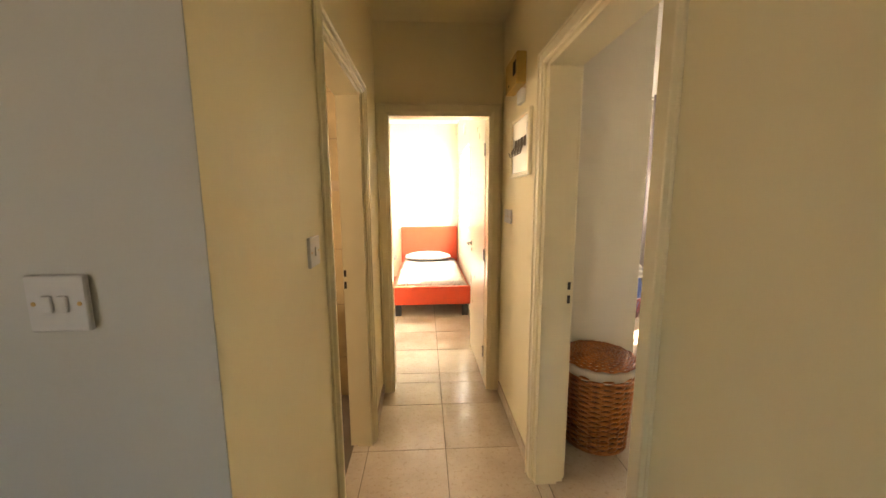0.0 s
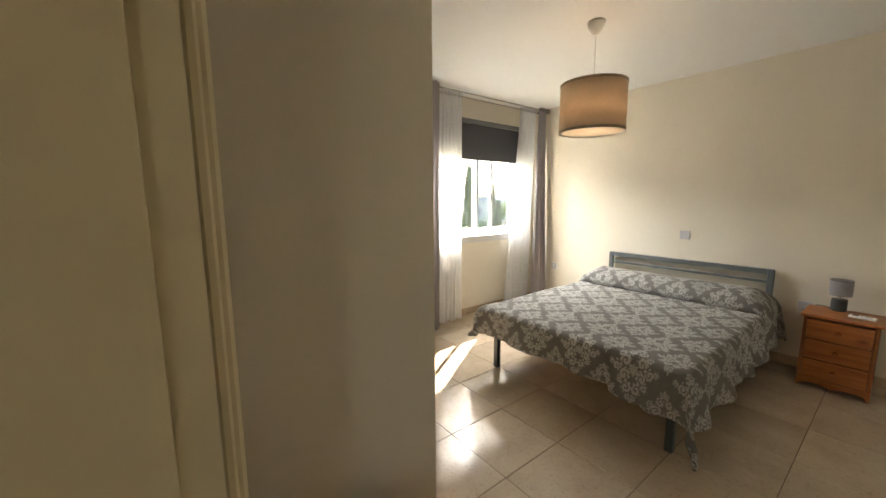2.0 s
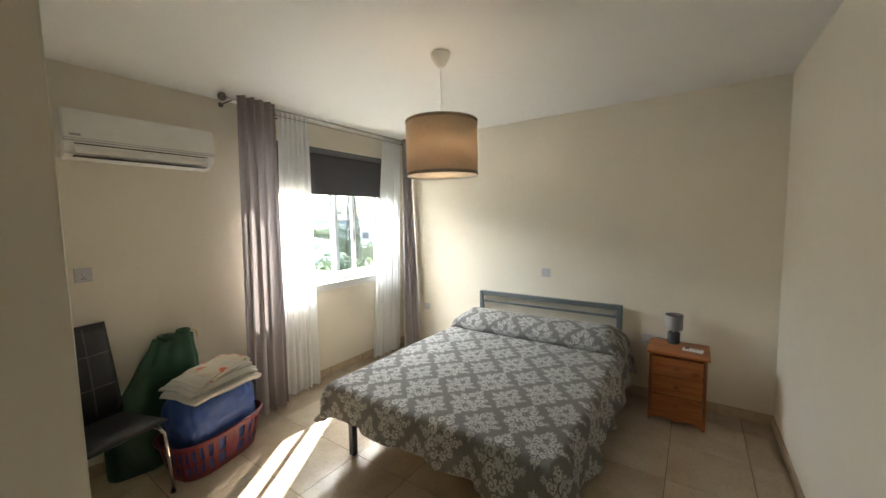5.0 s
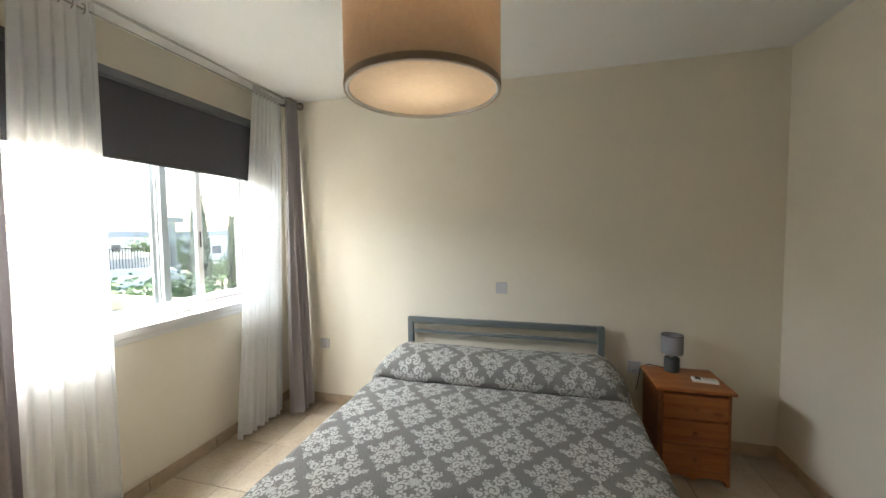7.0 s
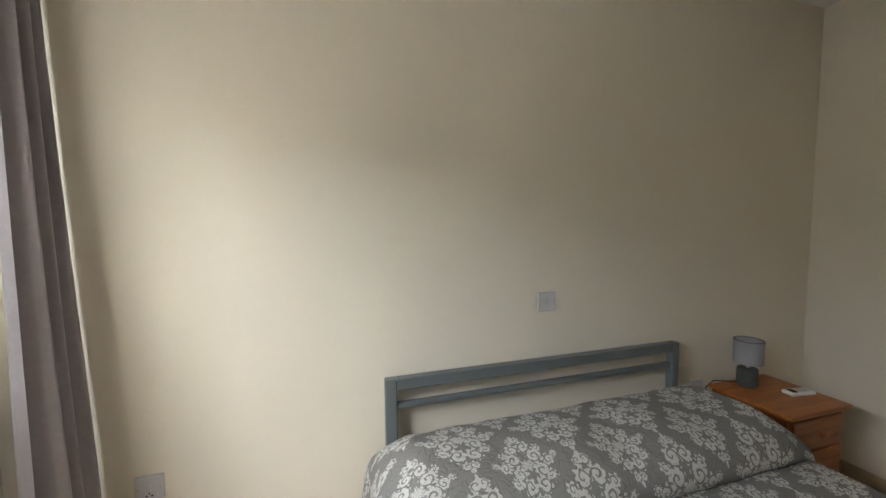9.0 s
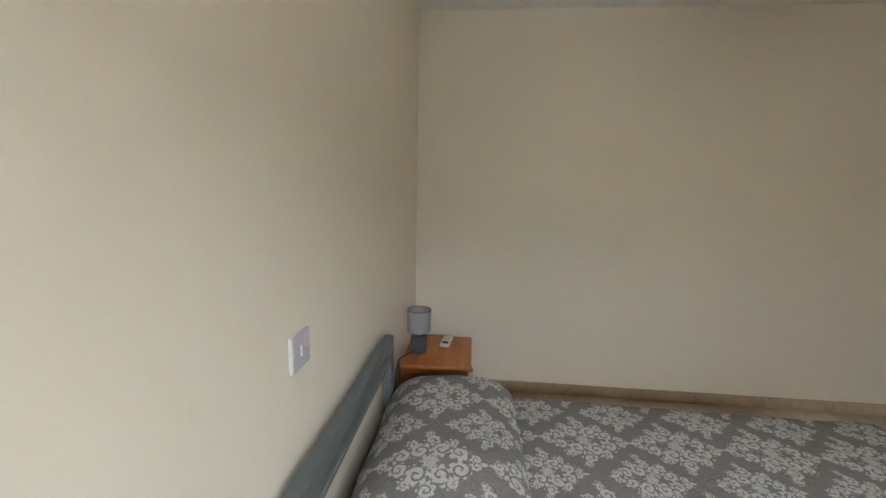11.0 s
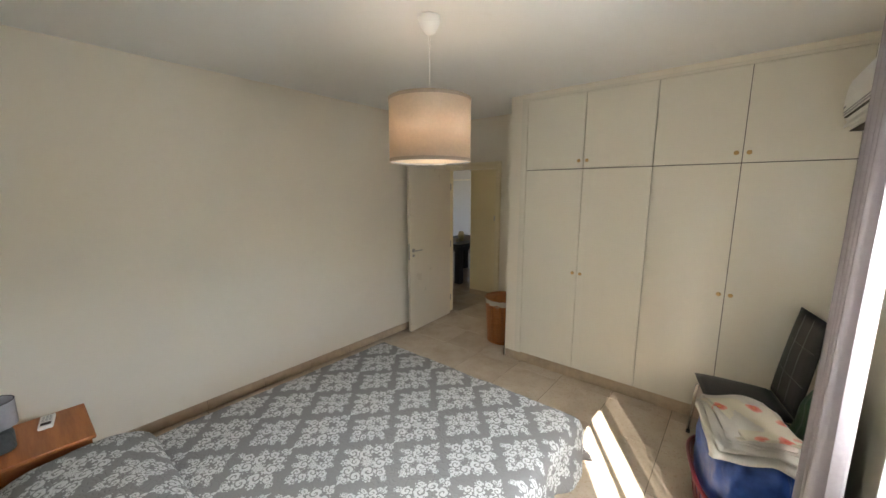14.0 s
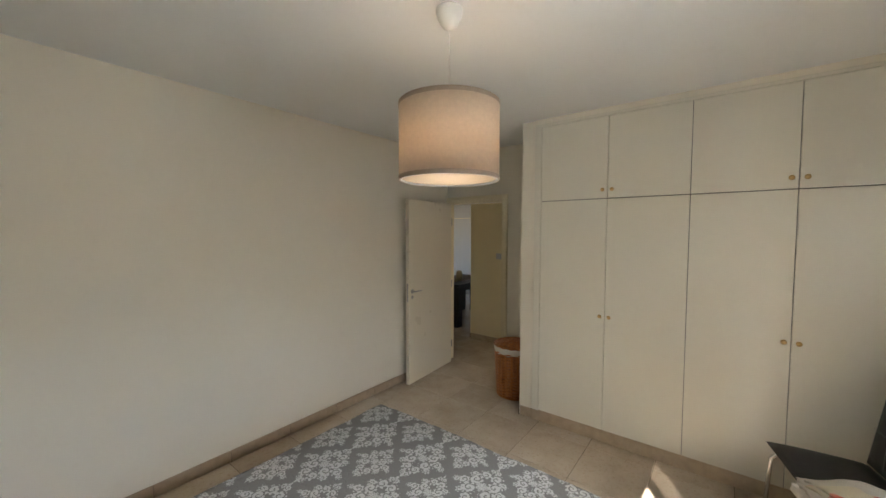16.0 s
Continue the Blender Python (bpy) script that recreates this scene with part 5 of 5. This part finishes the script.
part("foot", lathe([(0.0, 0.0), (0.055, 0.0), (0.055, 0.012), (0.035, 0.022), (0.026, 0.04), (0.034, 0.055), (0.022, 0.07), (0.032, 0.088), (0.020, 0.105), (0.028, 0.122), (0.014, 0.14), (0.012, 0.17), (0.0, 0.17)], 28), "driftwood", l2, "turned pale wooden foot", True)
part("shade", lathe([(0.118, 0.165), (0.055, 0.325), (0.053, 0.325), (0.116, 0.165), (0.118, 0.165)], 40), "taupe", l2, "taupe coolie shade", True)
remote(-1.05, 5.93, 0.625, 40, "white remote control lying on the light pine table")
vt = thing("wall_vent", X2E, 5.1, 2.36, label="small round white vent high on the small bedroom's wall", category="vent")
part("cover", tube([(0.0, 0, 0), (-0.02, 0, 0)], 0.07, 24), "white", vt)

# ---- bathroom glimpse ----
mr = thing("bathroom_mirror", -1.02, 2.55, 1.27, label="bathroom mirror in a dark oval frame on the tiled wall", category="mirror")
part("frame", boxes((-0.14, 0.14, -0.02, 0.0, 0, 0.47), bevel=0.018, seg=3), "dark_wood", mr, "dark mirror frame")
part("glass", boxes((-0.12, 0.12, -0.0225, -0.020, 0.02, 0.45)), "mirror", mr, "mirror glass")
bs = thing("wash_basin", -1.02, 2.30, 0.0, label="white ceramic pedestal wash basin in the bathroom", category="basin")
part("bowl", lathe([(0.0, 0.68), (0.12, 0.69), (0.20, 0.74), (0.25, 0.83), (0.26, 0.845), (0.235, 0.85), (0.17, 0.77), (0.0, 0.73)], 36), "ceramic_white", bs, "white bowl", True)
part("pedestal", lathe([(0.0, 0.0), (0.10, 0.0), (0.085, 0.10), (0.075, 0.5), (0.10, 0.70), (0.0, 0.70)], 28), "ceramic_white", bs, "white pedestal", True)
bt = structure("trim_bathroom_border", boxes((-2.2, -0.42, 2.541, 2.5495, 1.505, 1.575)), "skirt", "patterned border tiles")
for i in range(7):
    d = boxes((-0.014, 0.014, -0.004, 0.0, -0.014, 0.014))
    bmesh.ops.transform(d, matrix=Matrix.Translation((-0.52 - i * 0.2, 2.541, 1.54)) @ Matrix.Rotation(radians(45), 4, "Y"), verts=d.verts)
    part("diamond", d, "gap", bt, "small dark diamond")
for x in (-0.62, -0.87, -1.12, -1.37):
    part("joint", boxes((x - 0.0015, x + 0.0015, 2.548, 2.5502, 0, 2.5)), "grout", bt, "tile joint")
for z in (0.3, 0.7, 1.1, 1.85, 2.15):
    part("joint", boxes((-2.2, -0.42, 2.548, 2.5502, z, z + 0.003)), "grout", bt, "tile joint")

# ---- living room glimpse ----
tb = thing("dining_table", -1.30, -0.36, 0, 0, label="dark wooden dining table with block legs in the living room", category="table")
part("tabletop", boxes((-0.68, 0.68, -0.45, 0.45, 0.71, 0.755), bevel=0.004), "dark_wood", tb)
for x in (-0.66, 0.54):
    for y in (-0.43, 0.31):
        part("leg", boxes((x, x + 0.12, y, y + 0.12, 0, 0.71)), "dark_wood", tb)
part("apron", boxes((-0.62, 0.62, -0.40, 0.40, 0.62, 0.71)), "dark_wood", tb, "dark apron under the top")
rn = thing("table_runner", -1.30, -0.36, 0.7555, 0, label="beige cloth runner along the dark dining table", category="table runner")
part("cloth", boxes((-0.60, 0.60, -0.20, 0.20, 0, 0.003)), "taupe", rn)
vs = thing("vase", -1.04, -0.19, 0.759, label="tall pale gold vase on the dining table", category="vase")
part("body", lathe([(0.0, 0.0), (0.035, 0.0), (0.058, 0.04), (0.065, 0.10), (0.056, 0.15), (0.044, 0.19), (0.040, 0.19), (0.0, 0.16)], 32), "gold", vs, smooth=True)
cd = thing("candle_glass", -0.90, -0.18, 0.759, label="small glass candle holder beside the vase", category="candle holder")
part("cup", lathe([(0.0, 0.0), (0.030, 0.0), (0.033, 0.05), (0.029, 0.05), (0.026, 0.01), (0.0, 0.01)], 20), "gold", cd, smooth=True)


def black_chair(x, y, turn):
    c = thing("dining_chair", x, y, 0, turn, "dark high-backed dining chair at the living room table", "chair", "chairs at the dark dining table")
    part("seat", boxes((-0.21, 0.21, -0.21, 0.21, 0.43, 0.48), bevel=0.012, seg=2), "black", c)
    part("backrest", boxes((-0.20, 0.20, 0.17, 0.21, 0.48, 1.0), bevel=0.012, seg=2), "black", c)
    for sx in (-0.19, 0.15):
        for sy in (-0.19, 0.16):
            part("leg", boxes((sx, sx + 0.04, sy, sy + 0.04, 0, 0.43)), "dark_wood", c)


black_chair(-2.16, -0.38, 90)
black_chair(-1.62, -0.98, 180)
black_chair(-0.98, -0.98, 180)
structure("trim_living_rail", boxes((-4.6, -4.585, -4.0, 0.55, 2.05, 2.07)), "casing", "thin shelf rail along the living room wall")

# ---- outside ----
GZ = -4.2
g = bmesh.new()
grid_r = [0, 8, 20, 45, 90, 200, 500, 1500, 4000]
rings = []
for r in grid_r[1:]:
    rings.append([g.verts.new((r * math.cos(a), 5 + r * math.sin(a), GZ - 0.0065 * r + 0.3 * noise.noise(Vector((math.cos(a) * r * 0.1, math.sin(a) * r * 0.1, 0))))) for a in np.linspace(0, math.tau, 40, endpoint=False)])
g.faces.new(rings[0])
for a, b in zip(rings, rings[1:]):
    for i in range(40):
        g.faces.new((a[i], a[(i + 1) % 40], b[(i + 1) % 40], b[i]))
bmesh.ops.recalc_face_normals(g, faces=g.faces)
structure("ground", g, "dry_ground", "dry stony ground falling away to the plain")
# own building's lower storey and the ledge under the window
structure("lower_storey", boxes((-4.8, 5.2, -4.3, 6.5, GZ - 1.0, -0.21)), "white_render", "white rendered lower storey of the building")
structure("terrace_roof", boxes((0.9, 7.0, 4.86, 9.6, 0.05, 0.24)), "screed", "flat weathered grey porch roof under the window")
structure("terrace_parapet", boxes((6.55, 6.72, 4.9, 9.4, 0.241, 0.47), (0.95, 6.72, 9.42, 9.58, 0.241, 0.47), bevel=0.01), "cream_render", "low cream rendered parapet round the porch roof")
structure("wall_pier", boxes((4.66, 5.0, 4.781, 4.845, -0.2, CEIL)), "cream_render", "cream rendered pier of the outer wall beside the window")
structure("garden_wall", boxes((9.0, 16.0, 13.2, 13.4, GZ, -0.9), (9.0, 16.0, 13.15, 13.45, -0.9, -0.82)), "white_render", "pale rendered garden wall with a coping")


def wire_lounger(x, y, turn):
    c = thing("folded_chair", x, y, 0.241, turn, "folded garden chair of bent white tube lying on the porch roof", "chair", "folded garden chairs")
    for dx in (-0.22, 0.22):
        part("side_tube", tube([(dx, -0.55, 0.03), (dx, -0.25, 0.16), (dx, 0.0, 0.05), (dx, 0.3, 0.20), (dx, 0.6, 0.06)], 0.016, 8), "white", c, "bent white side tube", True)
    for yy, zz in ((-0.55, 0.03), (0.0, 0.05), (0.6, 0.06)):
        part("cross_tube", tube([(-0.22, yy, zz), (0.22, yy, zz)], 0.014, 8), "white", c, "white cross tube", True)
    part("arm", tube([(-0.22, -0.1, 0.10), (0.0, 0.05, 0.26), (0.22, 0.2, 0.12)], 0.014, 8), "white", c, "curved white arm", True)


wire_lounger(5.75, 7.55, 60)
wire_lounger(6.15, 7.20, 100)
wire_lounger(5.55, 8.20, 35)


def cypress(x, y, h, r, seed):
    rnd = random.Random(seed)
    t = thing("cypress_tree", x, y, GZ - 0.3, rnd.uniform(0, 360), "slender dark green cypress tree standing in the open", "tree", "cypress trees")
    part("trunk", tube([(0, 0, 0), (0.04, 0, h * 0.5), (0, 0, h * 0.96)], [0.16, 0.09, 0.02], 8), "bark", t, "slim brown trunk")
    bm = bmesh.new()
    for i in range(1500):
        v = rnd.random() ** 0.85
        z = h * (0.06 + 0.94 * v)
        env = r * (math.sin(min(1, (v + 0.04) * 2.2) * math.pi / 2)) * (1 - v) ** 0.62
        a = rnd.uniform(0, math.tau)
        rr = env * (0.55 + 0.5 * rnd.random()) + 0.03
        p = Vector((rr * math.cos(a), rr * math.sin(a), z))
        s = 0.10 + 0.14 * rnd.random()
        up = Vector((rnd.uniform(-0.3, 0.3) + 0.3 * math.cos(a), rnd.uniform(-0.3, 0.3) + 0.3 * math.sin(a), 1)).normalized() * s * 2.2
        side = Vector((-math.sin(a), math.cos(a), rnd.uniform(-0.3, 0.3))) * s * 0.55
        vs_ = [bm.verts.new(q) for q in (p - side, p + side, p + up)]
        bm.faces.new(vs_)
    part("crown", bm, "cypress_leaf", t, "dense upright dark green sprays")


def bush(x, y, z, r, seed, label="rounded leafy green tree with a broken outline"):
    rnd = random.Random(seed)
    t = thing("garden_tree", x, y, z, 0, label, "tree", "garden trees")
    part("trunk", tube([(0, 0, GZ - z - 0.5), (0.05, 0.02, r * 0.8), (0.1, 0, r * 1.2)], [0.11, 0.08, 0.04], 8), "bark", t, "short brown trunk")
    bm = bmesh.new()
    hubs = [Vector((rnd.gauss(0, 0.55) * r, rnd.gauss(0, 0.55) * r, r * (1.1 + rnd.uniform(-0.45, 0.6)))) for _ in range(16)]
    for h in hubs:
        tube([(0.08, 0, r * 0.9), tuple(h)], [0.03, 0.012], 5, bm)
    part("limbs", bm, "bark", t, "thin limbs")
    bm = bmesh.new()
    for i in range(2600):
        h = rnd.choice(hubs)
        p = h + Vector((rnd.gauss(0, 1), rnd.gauss(0, 1), rnd.gauss(0, 0.8))) * r * 0.24
        s = rnd.uniform(0.06, 0.12) * max(1.0, r / 1.5)
        d = Vector((rnd.gauss(0, 1), rnd.gauss(0, 1), rnd.gauss(0, 0.6))).normalized()
        e = d.orthogonal().normalized() * s * 0.6
        vs_ = [bm.verts.new(q) for q in (p - d * s, p + e, p + d * s, p - e)]
        bm.faces.new(vs_)
    part("crown", bm, "leaf", t, "loose green leaves")


WE = Vector((2.695, 3.19))                       # by the window, from where the garden is laid out


def spot(azimuth, far):
    return WE.x + math.sin(radians(azimuth)) * far, WE.y + math.cos(radians(azimuth)) * far


for az, far, h, r, seed in ((41.5, 21, 7.75, 0.72, 1), (45.4, 25, 6.75, 0.42, 2), (46.4, 25.5, 5.5, 0.45, 3), (48.5, 27, 6.8, 0.5, 4), (53, 26, 7, 0.8, 6), (26, 30, 6.5, 0.8, 8)):
    cypress(*spot(az, far), h, r, seed)
for az, far, z, r, seed in ((33, 11, -2.2, 1.25, 11), (36, 12.5, -2.5, 1.2, 12), (30, 12, -2.3, 1.3, 13), (26, 13, -2.5, 1.4, 14), (37.6, 12.2, -2.6, 1.2, 15), (43.8, 34, -3.4, 1.6, 16), (37.2, 46, -3.2, 2.2, 17), (48.0, 58, -3.4, 2.6, 18), (50, 15, -4.2, 1.2, 19), (56, 14, -4.2, 1.4, 20)):
    bush(*spot(az, far), z, r, seed)


def house(x, y, z, turn, w, d, floors, label, rail=True):
    h = thing("white_house", x, y, z, turn, label, "house", "white houses")
    H = floors * 2.9
    part("wall", boxes((-w / 2, w / 2, -d / 2, d / 2, -3.0, H), (-w / 2 - 0.1, w / 2 + 0.1, -d / 2 - 1.3, -d / 2, 2.75, 2.95)), "white_render", h, "white rendered walls")
    part("parapet", boxes((-w / 2 - 0.05, w / 2 + 0.05, -d / 2 - 0.05, -d / 2 + 0.12, H, H + 0.5), (-w / 2 - 0.05, w / 2 + 0.05, d / 2 - 0.12, d / 2 + 0.05, H, H + 0.5), (-w / 2 - 0.05, -w / 2 + 0.12, -d / 2 + 0.12, d / 2 - 0.12, H, H + 0.5), (w / 2 - 0.12, w / 2 + 0.05, -d / 2 + 0.12, d / 2 - 0.12, H, H + 0.5)), "white_render", h, "roof parapet")
    for f in range(floors):
        for i in range(int(w // 2.6)):
            wx = -w / 2 + 1.3 + i * 2.6
            wn = part("window", boxes((wx - 0.6, wx + 0.6, -d / 2 - 0.02, -d / 2 + 0.02, f * 2.9 + 0.9, f * 2.9 + 2.1)), "dark_pane", h, "dark window pane")
            part("frame", boxes((wx - 0.66, wx - 0.6, -d / 2 - 0.04, -d / 2, f * 2.9 + 0.84, f * 2.9 + 2.16), (wx + 0.6, wx + 0.66, -d / 2 - 0.04, -d / 2, f * 2.9 + 0.84, f * 2.9 + 2.16), (wx - 0.6, wx + 0.6, -d / 2 - 0.04, -d / 2, f * 2.9 + 2.1, f * 2.9 + 2.16), (wx - 0.6, wx + 0.6, -d / 2 - 0.04, -d / 2, f * 2.9 + 0.84, f * 2.9 + 0.9)), "alu", wn, "white frame")
    if rail:
        bars = [(-w / 2 + 0.11 * i, -w / 2 + 0.11 * i + 0.025, -d / 2 - 1.25, -d / 2 - 1.225, 2.95, 3.9) for i in range(int(w / 0.11))]
        part("balcony_rail", boxes(*bars, (-w / 2, w / 2, -d / 2 - 1.26, -d / 2 - 1.22, 3.9, 3.94)), "gap", h, "dark metal balcony railing")
        part("canopy", boxes((-w / 2 - 0.3, w / 2 + 0.3, -d / 2 - 1.3, d / 2, 5.15, 5.4), bevel=0.02), "white_render", h, "white flat canopy over the roof terrace")
        for px_ in (-w / 2 + 0.2, w / 2 - 0.2):
            part("post", boxes((px_ - 0.18, px_ + 0.18, -d / 2 - 1.1, -d / 2 - 0.74, 2.96, 5.149)), "white_render", h, "square white post")


house(*spot(29.0, 26), -3.1, -25, 7.0, 7, 1, "white house with a railed roof terrace above its porch")
house(*spot(32.0, 19), -3.5, -30, 4.5, 4, 1, "low white outbuilding with a flat parapet roof", False)
house(*spot(22, 40), -5.0, -20, 10, 8, 2, "white two-storey house with dark windows")
house(*spot(48, 70), -5.5, -45, 14, 9, 2, "white distant house with a flat roof", False)
house(*spot(38, 90), -5.5, -35, 18, 9, 2, "white distant house with a flat roof", False)
oc = thing("outdoor_unit", *spot(32.6, 9.5), -1.15, -32, "white outdoor air conditioner unit on a bracket", "air conditioner")
part("case", boxes((-0.4, 0.4, -0.15, 0.15, 0, 0.55), bevel=0.01), "white", oc)
part("grille", boxes(*[(-0.3, 0.3, -0.156, -0.15, 0.06 + 0.045 * i, 0.08 + 0.045 * i) for i in range(10)]), "lamp_grey", oc, "grey louvred grille")
part("bracket", boxes((-0.3, -0.26, -0.15, 0.3, -0.05, 0.0), (0.26, 0.3, -0.15, 0.3, -0.05, 0.0), (-0.35, 0.35, 0.3, 0.42, -3.2, 0.6)), "white_render", oc, "white pier carrying the unit")
hz = bmesh.new()
for i in range(-12, 40):
    a = radians(i * 3)
    r = 1400 + 60 * math.sin(i * 2.1)
    base = [(r * math.sin(a), r * math.cos(a)), (r * math.sin(a + radians(3.02)), r * math.cos(a + radians(3.02)))]
    h0, h1 = 8 + 9 * noise.noise(Vector((i * 0.35, 0, 0))), 8 + 9 * noise.noise(Vector(((i + 1) * 0.35, 0, 0)))
    hz.faces.new([hz.verts.new(q) for q in ((*base[0], -16), (*base[1], -16), (*base[1], h1), (*base[0], h0))])
structure("backdrop", hz, "hazed_hills", "low hills on the skyline, haze put into their colour")

# ---- floor tiles ----
tile_mesh = {}


def tile(x0, x1, y0, y1):
    w, d = round(x1 - x0, 3), round(y1 - y0, 3)
    if w < 0.01 or d < 0.01:
        return
    if (w, d) not in tile_mesh:
        bm = bmesh.new()
        box(bm, 0.0017, w - 0.0017, 0.0017, d - 0.0017, -0.012, 0.0)
        top = [e for e in bm.edges if all(v.co.z > -0.001 for v in e.verts)]
        bmesh.ops.bevel(bm, geom=top, offset=0.0012, segments=1, affect="EDGES")
        me = bpy.data.meshes.new("tile")
        bm.to_mesh(me)
        bm.free()
        me.materials.append(M["tile"])
        tile_mesh[(w, d)] = me
    ob = new("tile", tile_mesh[(w, d)])
    ob.location = (x0, y0, 0)
    ob.parent = floor


def lay(gx, gy, px, py, x0, x1, y0, y1):
    i = math.floor((x0 - gx) / px)
    while gx + i * px < x1:
        j = math.floor((y0 - gy) / py)
        while gy + j * py < y1:
            a, b = gx + i * px, gy + j * py
            tile(max(a, x0), min(a + px, x1), max(b, y0), min(b + py, y1))
            j += 1
        i += 1


lay(2.017, 1.972, 0.452, 0.452, 0.66, XE, YS, YN)
lay(0.145, 2.391, 0.452, 0.462, -2.05, 0.66, 2.7, Y2)
lay(0.145, 2.391, 0.452, 0.462, -0.4, 0.66, 0.5, 2.7)
lay(0.145, 2.391, 0.452, 0.462, -3.5, 0.58, -2.2, 0.5)

# ---- skirting ----
skirt_mesh = {}


def skirting(name, x0, y0, x1, y1, nx, ny, start=0.0, piece=0.33, tall=0.085, deep=0.010):
    """Tile skirting along a wall from one point to another; (nx, ny) looks into the room."""
    base = structure(name, boxes((min(x0, x1, x0 + nx * 0.006, x1 + nx * 0.006), max(x0, x1, x0 + nx * 0.006, x1 + nx * 0.006), min(y0, y1, y0 + ny * 0.006, y1 + ny * 0.006), max(y0, y1, y0 + ny * 0.006, y1 + ny * 0.006), 0.0005, tall - 0.004)), "grout", "beige tiled skirting")
    run = math.hypot(x1 - x0, y1 - y0)
    dx, dy = (x1 - x0) / run, (y1 - y0) / run
    s = -start
    while s < run:
        a, b = max(s, 0) + 0.001, min(s + piece, run) - 0.001
        s += piece
        if b - a < 0.01:
            continue
        w = round(b - a, 3)
        if w not in skirt_mesh:
            bm = boxes((0, w, 0, deep, 0.001, tall))
            bmesh.ops.bevel(bm, geom=[e for e in bm.edges if all(v.co.y > deep - 0.001 for v in e.verts) or all(v.co.z > tall - 0.001 for v in e.verts)], offset=0.003, segments=1, affect="EDGES")
            me = bpy.data.meshes.new("skirting_tile")
            bm.to_mesh(me)
            bm.free()
            me.materials.append(M["skirt"])
            skirt_mesh[w] = me
        ob = new("skirting_tile", skirt_mesh[w])
        m = Matrix(((dx, nx, 0, x0 + dx * a), (dy, ny, 0, y0 + dy * a), (0, 0, 1, 0), (0, 0, 0, 1)))
        if nx * dy - ny * dx > 0:      # keep it right-handed
            m = Matrix(((-dx, nx, 0, x0 + dx * b), (-dy, ny, 0, y0 + dy * b), (0, 0, 1, 0), (0, 0, 0, 1)))
        ob.matrix_basis = m
        ob.parent = base


skirting("baseboard_east", XE, YS, XE, YN, -1, 0, 0.1, 0.457)
skirting("baseboard_south", XB + 0.08, YS, XE - 0.01, YS, 0, 1, 0.2, 0.457)
skirting("baseboard_north", WF + 0.01, YN, XE - 0.01, YN, 0, -1, 0.05, 0.457)
skirting("baseboard_cheek", 1.415, 2.236, 1.415, 2.353, 1, 0, 0.0, 0.457)
skirting("baseboard_niche", XB, 2.226, 1.425, 2.226, 0, -1, 0.0, 0.457)
skirting("baseboard_hall_east", XH1, DY1 + 0.07, XH1, YH - 0.03, -1, 0, 0.1, 0.457)
skirting("baseboard_hall_entry", XH1, -2.4, XH1, DY0 - 0.07, -1, 0, 0.1, 0.457)
skirting("baseboard_hall_west", XH0, BY1 + 0.07, XH0, YH - 0.03, 1, 0, 0.1, 0.457)
skirting("baseboard_hall_corner", XH0, 0.56, XH0, BY0 - 0.07, 1, 0, 0.1, 0.457)
skirting("baseboard_living", -4.5, 0.557, XH0 - 0.0, 0.557, 0, -1, 0.1, 0.457)
skirting("baseboard_room_two", X2W, Y2, X2E, Y2, 0, -1, 0.1, 0.457)
skirting("baseboard_return", -0.305, 2.71, -0.305, 3.45, 1, 0, 0.1, 0.457)
